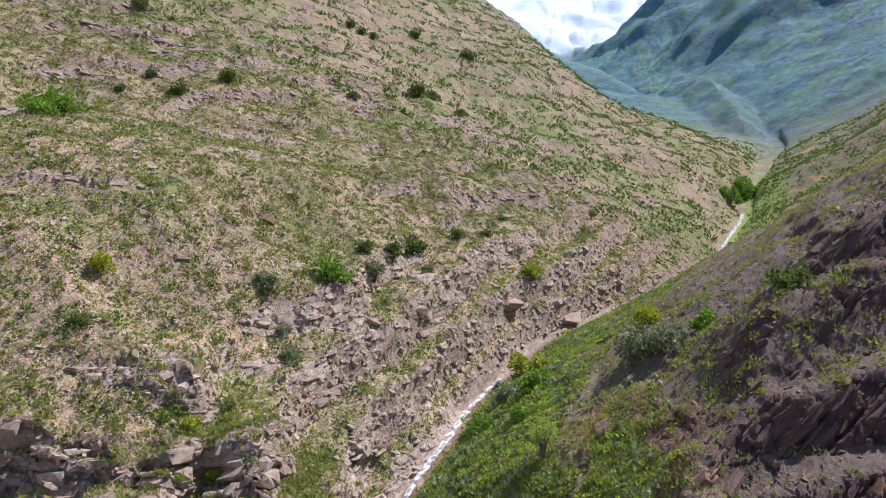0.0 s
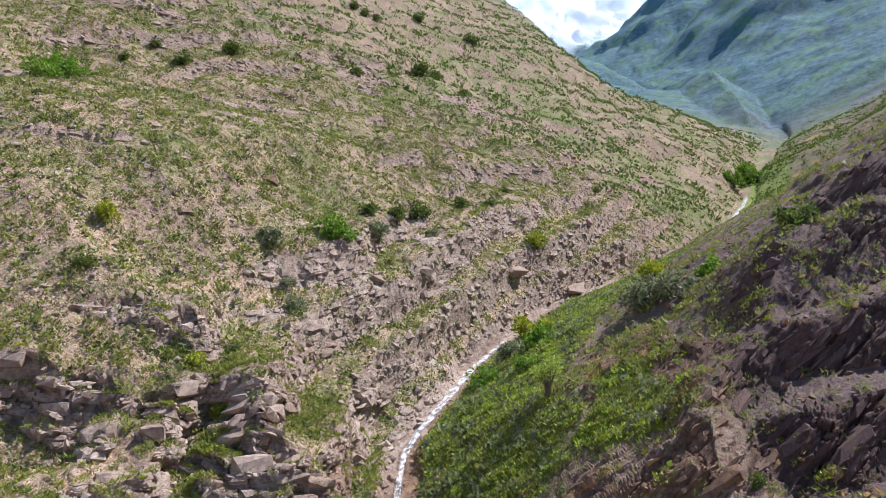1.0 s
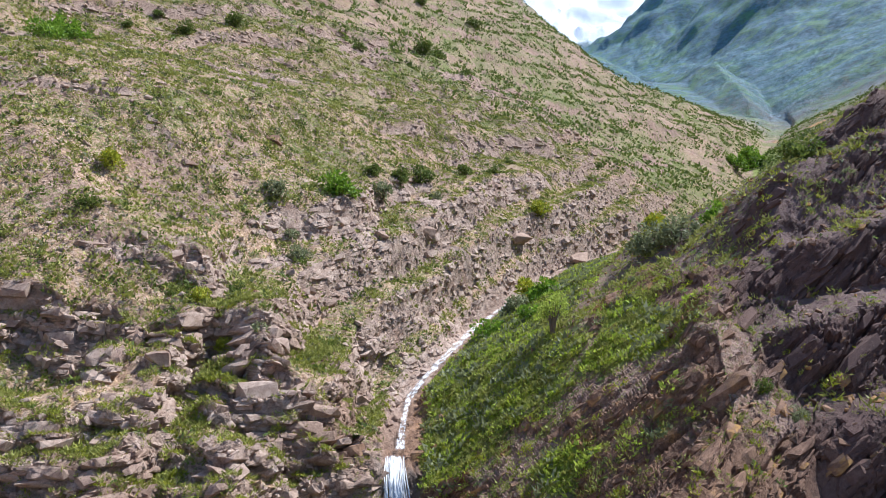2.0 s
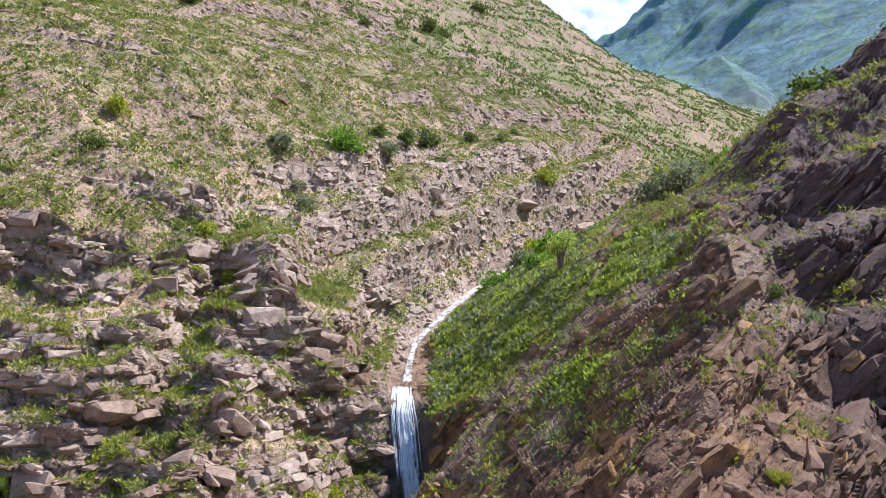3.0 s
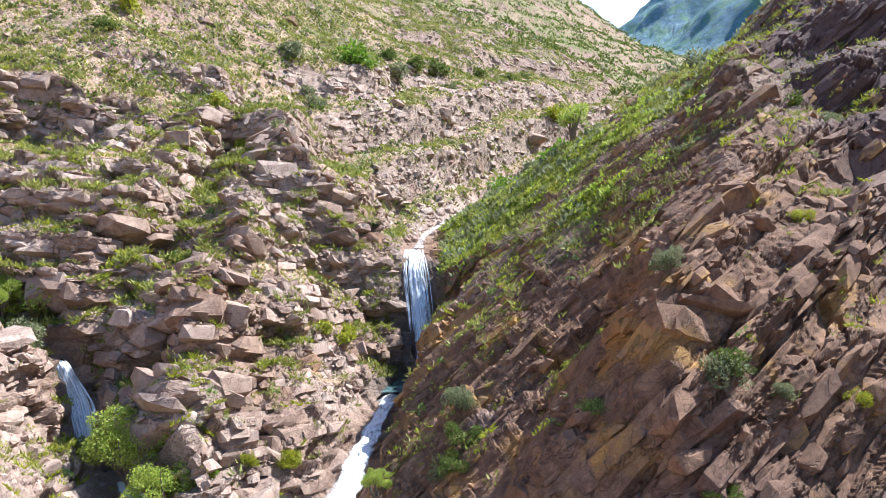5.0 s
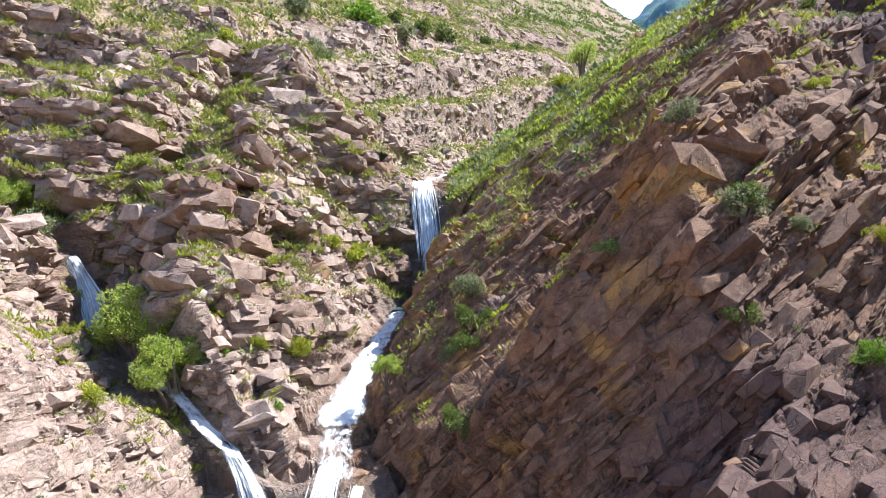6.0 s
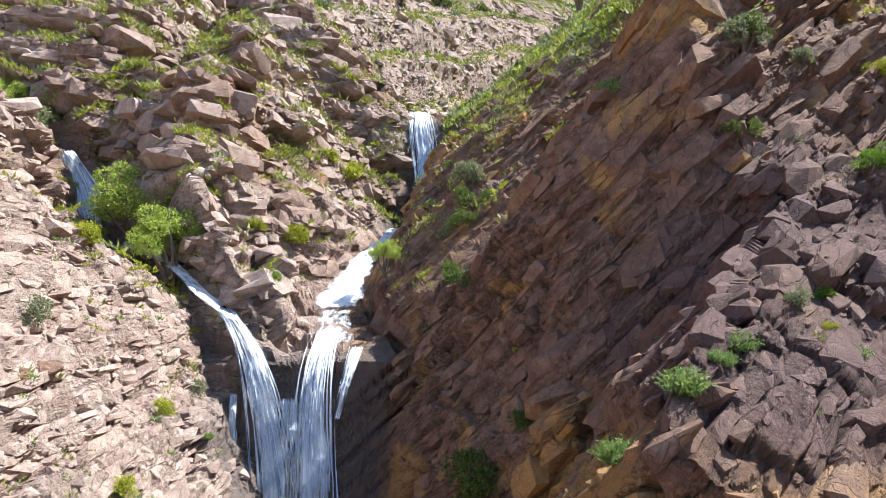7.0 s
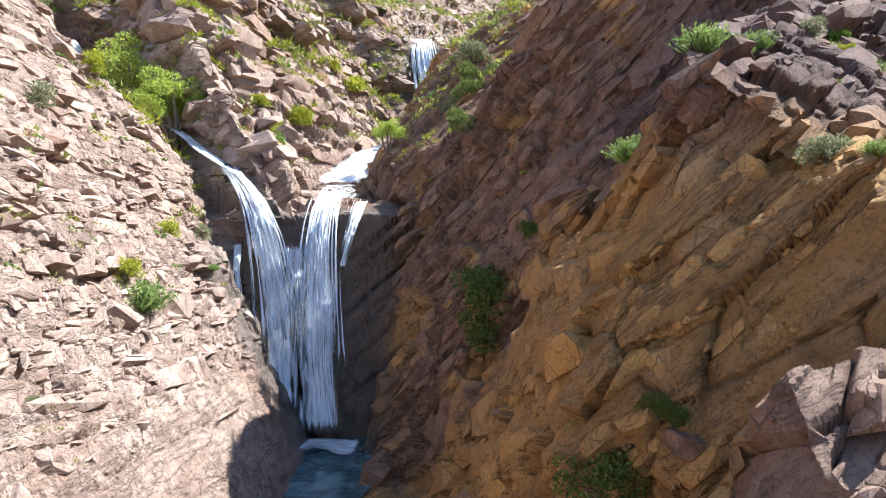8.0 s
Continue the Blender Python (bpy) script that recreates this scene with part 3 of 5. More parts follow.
# ---- helpers for things ----
def raw_mesh(name, verts, polys, material, uv=None):
    """A mesh from arrays of points and equal-sided faces."""
    me = bpy.data.meshes.new(name)
    polys = np.asarray(polys)
    me.vertices.add(len(verts))
    me.vertices.foreach_set("co", np.asarray(verts, np.float32).ravel())
    me.loops.add(polys.size)
    me.loops.foreach_set("vertex_index", polys.astype(np.int32).ravel())
    me.polygons.add(len(polys))
    me.polygons.foreach_set("loop_start", (np.arange(len(polys)) * polys.shape[1]).astype(np.int32))
    if uv is not None:
        layer = me.uv_layers.new(name="flow")
        layer.data.foreach_set("uv", np.asarray(uv, np.float32)[polys.ravel()].ravel())
    me.attributes.new("sharp_face", "BOOLEAN", "FACE").data.foreach_set("value", np.ones(len(polys), bool))
    me.update(calc_edges=True)
    me.materials.append(material)
    return me


def part(name, me, parent, label=""):
    ob = new(name, me)
    ob.parent = parent
    return tagged(ob, label)


SURF = PT[:FINE]
SURF_N = grid_normals(PT)[:FINE]


def ground_at(x, y):
    """The place on the ground sheet nearest above (x, y)."""
    k = int(round((math.degrees(math.atan2(x - CENTRE[0], y - CENTRE[1])) + 37) / 74 * (FINE - 1)))
    k = min(max(k, 0), FINE - 1)
    row = rr[k]
    i = int(np.searchsorted(row, math.hypot(x - CENTRE[0], y - CENTRE[1])))
    i = min(max(i, 1), ROWS_OUT - 2)
    return Vector(PT[k, i])


# ---- running water ----
def white_water(name, foam, streak, fine=9.0):
    g = Graph(name)
    uv = g.t.nodes.new("ShaderNodeUVMap")
    uv.uv_map = "flow"
    n = g.noise(1.0, 6, 0.72, uv.outputs[0], (fine, streak, 1.0), 0.06)
    n2 = g.noise(1.0, 3, 0.5, uv.outputs[0], (2.2, streak * 0.6, 1.0))
    body = g.math("ADD", g.math("MULTIPLY", n, 0.65), g.math("MULTIPLY", n2, 0.45))
    edge = g.math("MULTIPLY", g.math("SUBTRACT", g.attr("edge"), 1.0), 0.55)
    alpha = g.ramp(g.math("ADD", body, edge), 0.38 - foam, 0.64 - foam)
    colour = g.mix(g.ramp(n, 0.3, 0.6), (0.84, 0.89, 0.93), (0.97, 0.98, 0.99))
    # normals leaned up and sunward, adding brightness the falls' shaded side would not get
    up_lean = g.t.nodes.new("ShaderNodeVectorMath")
    up_lean.operation = "ADD"
    g.put(up_lean.inputs[0], g.bump(n, 0.06, 0.8))
    up_lean.inputs[1].default_value = (0.35, 0.1, 1.1)
    sunward = g.t.nodes.new("ShaderNodeVectorMath")
    sunward.operation = "NORMALIZE"
    g.put(sunward.inputs[0], up_lean.outputs[0])
    g.done(colour, 0.5, sunward.outputs[0], 0.3)
    soft = g.t.nodes.new("ShaderNodeBsdfTranslucent")
    clear = g.t.nodes.new("ShaderNodeBsdfTransparent")
    body_mix, out_mix = g.t.nodes.new("ShaderNodeMixShader"), g.t.nodes.new("ShaderNodeMixShader")
    body_mix.inputs[0].default_value = 0.2
    g.put(soft.inputs["Color"], colour)
    g.put(body_mix.inputs[1], g.bsdf.outputs[0]), g.put(body_mix.inputs[2], soft.outputs[0])
    g.put(out_mix.inputs[0], alpha), g.put(out_mix.inputs[1], clear.outputs[0]), g.put(out_mix.inputs[2], body_mix.outputs[0])
    g.put(g.out.inputs["Surface"], out_mix.outputs[0])
    return g.mat


FOAM = white_water("falling_water", 0.03, 0.9, 22.0)
VEIL = white_water("thin_water_veil", 0.035, 0.8, 20.0)
RUSH = white_water("rushing_water", 0.05, 2.2, 6.0)
FILM = white_water("thin_water_film", -0.065, 1.8, 6.0)


def pool_material():
    g = Graph("pool_water")
    n = g.noise(2.5, 4, 0.6)
    c = g.mix(g.ramp(n, 0.4, 0.65), (0.05, 0.095, 0.10), (0.13, 0.20, 0.21))
    return g.done(c, 0.08, g.bump(g.noise(5.0, 3, 0.6), 0.05, 0.6), 0.5)


POOL = pool_material()


def smooth_path(points, n):
    p = np.array(points, float)
    d = np.concatenate([[0], np.cumsum(np.linalg.norm(np.diff(p, axis=0), axis=1))])
    t = np.linspace(0, d[-1], n)
    q = np.stack([np.interp(t, d, p[:, k]) for k in range(3)], axis=1)
    for _ in range(3):
        q[1:-1] = 0.25 * q[:-2] + 0.5 * q[1:-1] + 0.25 * q[2:]
    return q, t


def ribbon(name, points, widths, material, seed, across=(1, 0, 0), lift=0.0, rough=0.08, n=60, m=10, sway=0.35, hump=0.16, ends=False):
    """A strip of water along a path, bulging and uneven, with flow coordinates in metres."""
    q, t = smooth_path(points, n)
    w = np.interp(np.linspace(0, 1, n), np.linspace(0, 1, len(widths)), widths)
    u = np.linspace(-0.5, 0.5, m)
    a = np.array(across, float) / np.linalg.norm(across)
    tangent = np.gradient(q, axis=0)
    out = np.cross(np.tile(a, (n, 1)), tangent)
    out /= np.maximum(np.linalg.norm(out, axis=1, keepdims=True), 1e-6)
    out *= np.where(out[:, 2:3] - out[:, 1:2] < 0, -1, 1)
    wob = sway * (vnoise(t[:, None] * 1.3 + seed, u[None, :] * 3 + 7, np.zeros((n, m)) + seed, 3) - 0.5)
    p = q[:, None, :] + a[None, None, :] * ((u[None, :] + wob) * w[:, None])[..., None]
    bulge = lift + hump * w[:, None] * np.cos(u * math.pi)[None, :] + rough * (fbm(t[:, None] * 3 + 0 * u, (u[None, :] + 0.5) * w[:, None] * 7 + 0 * t[:, None], np.zeros((n, m)) + seed, 3, 5) - 0.5) * 2
    p = p + out[:, None, :] * bulge[..., None]
    uv = np.stack([(u[None, :] + 0.5) * w.mean() + 0 * w[:, None] + seed * 1.7, np.repeat(t[:, None], m, 1)], axis=-1)
    i = np.arange(n - 1)[:, None] * m + np.arange(m - 1)[None, :]
    polys = np.stack([i, i + 1, i + m + 1, i + m], axis=-1).reshape(-1, 4)
    me = raw_mesh(name, p.reshape(-1, 3), polys, material, uv.reshape(-1, 2))
    edge = np.minimum(1, np.minimum(u + 0.5, 0.5 - u)[None, :] * (2.4 if ends else 3.2)) * np.minimum(1, np.minimum(np.arange(n) / (0.05 * n), np.arange(n)[::-1] / ((0.35 if ends else 0.08) * n)))[:, None]
    me.attributes.new("edge", "FLOAT", "POINT").data.foreach_set("value", edge.astype(np.float32).ravel())
    me.polygons.foreach_set("use_smooth", np.ones(len(polys), bool))
    return me


def waterfall(label, left, right, n, width, seed, group="waterfalls in the gorge"):
    """Falling water between two edge lines: a thin veil and many uneven strands."""
    r = random.Random(seed)
    ob = tagged(new("waterfall"), label, "waterfall", group)
    a, _ = smooth_path(left, 24)
    b, _ = smooth_path(right, 24)
    ob.location = a[0]
    a, b = a - a[0], b - np.array(left[0])
    gap = np.linalg.norm(b - a, axis=1)
    veil = part("water_veil", ribbon("water_veil", 0.5 * (a + b), gap[::4] * 1.15, VEIL, seed, lift=0.0, hump=0.03, rough=0.04, sway=0.15, n=70, m=16), ob)
    n = 2 * n
    for k in range(n):
        s0 = (k + r.uniform(0.1, 0.9)) / n
        s = np.clip(s0 + np.cumsum([r.uniform(-0.014, 0.014) for _ in range(24)]), 0, 1)[:, None]
        i0, i1 = (0, 24) if r.random() < 0.6 else (r.randint(0, 8), r.randint(15, 24))
        path = (a * (1 - s) + b * s)[i0:i1]
        w = [width * r.uniform(0.15, 0.6) for _ in range(5)]
        part("water_strand", ribbon("water_strand", path, w, FOAM, seed + k, lift=r.uniform(0.03, 0.07), rough=0.03, n=44, m=5, sway=0.12, hump=0.1, ends=True), ob)
    return ob


waterfall("white waterfall sliding off a rock chute into the plunge pool",
          [(-7.9, 19.6, 8.3), (-7.4, 19.05, 7.75), (-6.85, 18.45, 7.05), (-6.55, 18.05, 6.2), (-6.3, 17.7, 4.6), (-6.1, 17.35, 2.6), (-6.0, 17.1, 1.1)],
          [(-7.4, 19.2, 8.0), (-6.6, 18.75, 7.45), (-6.1, 18.25, 7.0), (-5.6, 17.9, 6.2), (-5.1, 17.6, 4.6), (-4.65, 17.3, 2.6), (-4.4, 17.05, 1.1)], 14, 0.30, 40)
waterfall("tall white waterfall plunging over a dark wet ledge",
          [(-5.0, 19.6, 7.4), (-5.0, 18.5, 7.1), (-5.15, 18.05, 6.4), (-5.25, 17.7, 5.0), (-5.25, 17.35, 3.2), (-5.3, 17.0, 1.05)],
          [(-4.2, 19.6, 7.4), (-4.2, 18.5, 7.1), (-4.2, 18.05, 6.4), (-4.1, 17.7, 5.0), (-3.95, 17.4, 3.2), (-3.55, 17.0, 1.05)], 15, 0.30, 60)
waterfall("thin veil of water between the two falls",
          [(-5.75, 18.05, 6.0), (-5.75, 17.8, 5.2), (-5.7, 17.45, 3.4), (-5.6, 17.1, 1.1)],
          [(-4.9, 18.05, 6.0), (-4.85, 17.8, 5.2), (-4.75, 17.45, 3.4), (-4.6, 17.1, 1.1)], 6, 0.22, 70)
waterfall("thin white side strand of water off the ledge",
          [(-3.95, 18.9, 7.05), (-3.95, 18.4, 6.85), (-4.1, 18.05, 6.1), (-4.25, 17.85, 5.2)],
          [(-3.55, 18.9, 7.05), (-3.55, 18.4, 6.85), (-3.8, 18.05, 6.1), (-4.05, 17.85, 5.2)], 4, 0.16, 80)
waterfall("thin trickle of water down the wet rock",
          [(-7.0, 18.2, 6.0), (-6.95, 17.95, 5.0), (-6.8, 17.75, 4.0), (-6.7, 17.6, 3.4)],
          [(-6.7, 18.2, 6.0), (-6.65, 17.95, 5.0), (-6.5, 17.75, 4.0), (-6.45, 17.6, 3.4)], 3, 0.12, 90)
waterfall("white upper waterfall dropping down a dark cleft in the rock",
          [(-3.7, 38.6, 17.0), (-3.75, 37.0, 16.4), (-3.6, 36.5, 14.9), (-3.3, 35.6, 12.6), (-3.2, 34.8, 10.6)],
          [(-2.7, 38.6, 17.0), (-2.5, 37.0, 16.4), (-2.2, 36.5, 14.9), (-1.9, 35.6, 12.6), (-1.5, 34.8, 10.6)], 14, 0.42, 100)
waterfall("white side waterfall beside a leafy willow",
          [(-15.5, 25.1, 13.05), (-15.2, 24.75, 12.85), (-14.75, 24.45, 11.7), (-14.4, 24.1, 10.1)],
          [(-14.9, 24.9, 13.0), (-14.4, 24.55, 12.75), (-13.4, 24.25, 11.6), (-12.8, 23.8, 10.0)], 9, 0.5, 120)
waterfall("small white cascade over a rock step",
          [(-18.1, 25.9, 14.1), (-17.8, 25.6, 13.8), (-17.5, 25.4, 13.1)],
          [(-17.6, 25.8, 14.1), (-17.3, 25.5, 13.8), (-17.0, 25.3, 13.1)], 4, 0.3, 140)


def stream(label, ys, widths, lift, material, seed, n=80):
    pts = [(float(lerp_knots(y, BED, 1)), y, float(lerp_knots(y, BED, 2)) + lift) for y in ys]
    me = ribbon("stream", pts, widths, material, seed, lift=0.0, rough=0.06, n=n, sway=0.12, hump=0.03, m=14)
    return tagged(new("stream", me), label, "stream", kind="structure")


stream("white water rushing down a sloping rock chute", (21.6, 22.4, 23.5, 25, 27, 29, 31, 32), (2.5, 2.2, 1.8, 1.5, 1.25, 1.2, 1.2, 0.9), 0.28, RUSH, 21)
stream("thin water sliding over a wet ledge", (18.9, 19.4, 20.5, 21.6, 22.2), (1.8, 2.2, 2.2, 2.0, 1.8), 0.26, FILM, 22)
stream("white mountain stream between rocks", (37.6, 40, 44, 48, 52, 56, 60, 64, 68, 74), (1.2, 0.9, 0.8, 1.1, 1.2, 1.5, 1.4, 1.4, 1.2, 1.0), 0.36, FILM, 23, 140)
stream("pale distant stream in the valley floor", (96, 104, 110, 118, 126, 140, 155, 170), (1.4, 1.8, 1.6, 1.8, 1.6, 2.2, 1.8, 2.0), 0.45, FILM, 24, 140)
side_pts = [(x, float(lerp_knots(x, SIDE, 1)), float(lerp_knots(x, SIDE, 2)) + 0.45) for x in (-11.6, -10.6, -9.4, -8.6, -7.8, -7.2, -6.8)]
tagged(new("stream", ribbon("stream", side_pts, (0.7, 1.0, 1.1, 1.0, 1.0, 0.9, 0.8), RUSH, 25, across=(0.45, 1, 0), rough=0.05, sway=0.1, hump=0.06)),
       "white side stream sliding down a rock chute", "stream", kind="structure")


def water_sheet(name, label, ys, level, extra):
    """A level pool that fills the bed between its banks."""
    left = [(float(lerp_knots(y, BED, 1)) - extra * k, y) for y, k in ys]
    right = [(float(lerp_knots(y, BED, 1)) + extra * k, y) for y, k in ys]
    verts, polys = [], []
    for (lx, y), (rx, _) in zip(left, right):
        for k in range(9):
            verts.append((lx + (rx - lx) * k / 8, y, level))
    for i in range(len(ys) - 1):
        for k in range(8):
            polys.append((i * 9 + k, i * 9 + k + 1, i * 9 + k + 10, i * 9 + k + 9))
    return tagged(new(name, raw_mesh(name, verts, polys, POOL)), label, "pool", kind="structure")


water_sheet("plunge_pool", "clear blue-green plunge pool below the waterfall", [(9, 0.8), (11, 1), (13.5, 1.1), (15.5, 1.3), (17, 1.4), (17.9, 1.2)], 1.06, 1.3)
water_sheet("rock_pool", "small dark pool under the upper waterfall", [(31.5, 0.8), (33, 1.2), (34.4, 1.4), (35.4, 1.0)], 10.52, 0.8)
# churned foam where the fall meets the pool
foam = ribbon("foam", [(-5.9, 16.85, 1.14), (-5.1, 16.65, 1.2), (-4.2, 16.65, 1.18), (-3.4, 16.8, 1.12)], (1.2, 2.0, 2.0, 1.2), VEIL, 31, across=(0, 1, 0), rough=0.04, hump=0.03)
tagged(new("foam", foam), "churned white foam on the pool below the fall", "foam", kind="stuff")

# ---- plants ----
def leaf_material(name, dark, light, thin=0.35, seed_scale=3.0):
    g = Graph(name)
    geo = g.t.nodes.new("ShaderNodeNewGeometry")
    n = g.noise(seed_scale, 2, 0.5)
    c = g.mix(geo.outputs["Random Per Island"], dark, light)
    c = g.mix(g.ramp(n, 0.3, 0.7, 0.0, 0.4), c, dark)
    g.put(g.bsdf.inputs["Base Color"], c)
    g.bsdf.inputs["Roughness"].default_value = 0.6
    g.bsdf.inputs["Specular IOR Level"].default_value = 0.25
    tr = g.t.nodes.new("ShaderNodeBsdfTranslucent")
    g.put(tr.inputs["Color"], c)
    mix = g.t.nodes.new("ShaderNodeMixShader")
    mix.inputs[0].default_value = thin
    g.put(mix.inputs[1], g.bsdf.outputs[0]), g.put(mix.inputs[2], tr.outputs[0])
    g.put(g.out.inputs["Surface"], mix.outputs[0])
    return g.mat


def bark_material(name, a, b):
    g = Graph(name)
    n = g.noise(30.0, 4, 0.6, stretch=(1, 1, 0.2))
    return g.done(g.mix(n, a, b), 0.9, g.bump(n, 0.01))


LEAF = {"bright": leaf_material("bright_leaves", (0.09, 0.18, 0.012), (0.30, 0.44, 0.045)),
        "dark": leaf_material("dark_leaves", (0.065, 0.10, 0.018), (0.22, 0.265, 0.055)),
        "grey": leaf_material("grey_green_leaves", (0.14, 0.16, 0.07), (0.34, 0.355, 0.19)),
        "yellow": leaf_material("yellow_green_leaves", (0.22, 0.26, 0.015), (0.52, 0.52, 0.06)),
        "willow": leaf_material("willow_leaves", (0.25, 0.33, 0.04), (0.58, 0.64, 0.14), 0.45),
        "dry": leaf_material("olive_twigs", (0.13, 0.12, 0.04), (0.30, 0.26, 0.10)),
        "herb": leaf_material("herb_leaves", (0.12, 0.19, 0.035), (0.36, 0.45, 0.15)),
        "turf": leaf_material("turf_blades", (0.17, 0.19, 0.036), (0.46, 0.455, 0.12)),
        "lush": leaf_material("lush_blades", (0.26, 0.35, 0.03), (0.60, 0.68, 0.10), 0.45),
        "bloom": leaf_material("yellow_blossom", (0.55, 0.42, 0.01), (0.75, 0.60, 0.02), 0.2)}
BARK = bark_material("grey_bark", (0.10, 0.075, 0.055), (0.24, 0.19, 0.15))
rng = np.random.default_rng(7)


def unit(v):
    return v / np.maximum(np.linalg.norm(v, axis=-1, keepdims=True), 1e-9)


def blades_of(base, along, length, width):
    """Pointed blades: one triangle each, as arrays."""
    n = len(base)
    side = unit(np.cross(along, rng.normal(size=(n, 3)))) * np.reshape(width, (-1, 1))
    v = np.stack([base - side, base + side, base + along * np.reshape(length, (-1, 1))], axis=1).reshape(-1, 3)
    return v, np.arange(3 * n).reshape(n, 3)


def leaves(base, along, length, width):
    """Rhombic leaves: one quad each, as arrays."""
    n = len(base)
    side = unit(np.cross(along, rng.normal(size=(n, 3)))) * np.reshape(width, (-1, 1))
    tip = along * np.reshape(length, (-1, 1))
    v = np.stack([base, base + 0.45 * tip + side, base + tip, base + 0.45 * tip - side], axis=1).reshape(-1, 3)
    return v, np.arange(4 * n).reshape(n, 4)


def crown_mesh(name, n, lumps, leaf, mat, up=0.25, fill=0.55):
    """Leaves in and over a cluster of rounded lumps (x, y, z, radius)."""
    lumps = np.array(lumps, float)
    pick = rng.choice(len(lumps), n, p=lumps[:, 3] ** 2 / np.sum(lumps[:, 3] ** 2))
    d = unit(rng.normal(size=(n, 3)))
    rad = lumps[pick, 3] * (fill + (1 - fill) * rng.random(n) ** 0.5) * (0.85 + 0.3 * rng.random(n))
    base = lumps[pick, :3] + d * rad[:, None] * np.array([1, 1, 0.85])
    base[:, 2] = np.maximum(base[:, 2], 0.02)
    along = unit(d + rng.normal(size=(n, 3)) * 0.7 + np.array([0, 0, up]))
    v, f = leaves(base, along, leaf * (0.6 + 0.8 * rng.random(n)), leaf * (0.22 + 0.2 * rng.random(n)))
    return raw_mesh(name, v, f, mat)


def stem_mesh(name, stems, material, sides=5):
    """Tapered, bent stems: each a list of (x, y, z, radius)."""
    verts, polys = [], []
    for stem in stems:
        at = len(verts)
        for x, y, z, r in stem:
            for k in range(sides):
                a = 2 * math.pi * k / sides
                verts.append((x + r * math.cos(a), y + r * math.sin(a), z))
        for i in range(len(stem) - 1):
            for k in range(sides):
                k2 = (k + 1) % sides
                polys.append((at + i * sides + k, at + i * sides + k2, at + (i + 1) * sides + k2, at + (i + 1) * sides + k))
    return raw_mesh(name, verts, polys, material)


def ball_of_lumps(n, w, h, low=0.15):
    out = []
    for k in range(n):
        a, r = rng.random() * 6.28, 0.5 * w * math.sqrt(rng.random()) * 0.85
        z = h * (low + (0.72 - low) * rng.random()) * (1 - 0.5 * (2 * r / w) ** 2)
        out.append((r * math.cos(a), r * math.sin(a), z, w * (0.10 + 0.11 * rng.random())))
    return out


def branches(lumps, height_share, r0, n):
    stems = []
    for x, y, z, rad in lumps[:n]:
        mx, my = 0.35 * x + 0.05 * rng.normal(), 0.35 * y + 0.05 * rng.normal()
        stems.append([(0.04 * rng.normal(), 0.04 * rng.normal(), -0.12, r0), (mx, my, 0.5 * z, 0.7 * r0), (x, y, z, 0.3 * r0), (x * 1.1, y * 1.1, z + 0.6 * rad, 0.1 * r0)])
    return stems


WORDS = {"bright": ("dense bright green rounded shrub on the stony slope", "shrub"),
         "dark": ("dark green bushy shrub rooted among rocks", "shrub"),
         "grey": ("grey-green wispy shrub on stony ground", "shrub"),
         "yellow": ("yellow-green flowering bush among rocks", "shrub"),
         "willow": ("light green willow with thin bare lower stems by the water", "tree"),
         "dry": ("olive tree-like shrub with dry brown lower twigs", "shrub"),
         "far": ("leafy green tree on the valley floor", "tree"),
         "sapling": ("slender yellow-green tree with dark trunk on a grassy bank", "tree"),
         "herb": ("feathery light green herb growing from a rock ledge", "plant")}


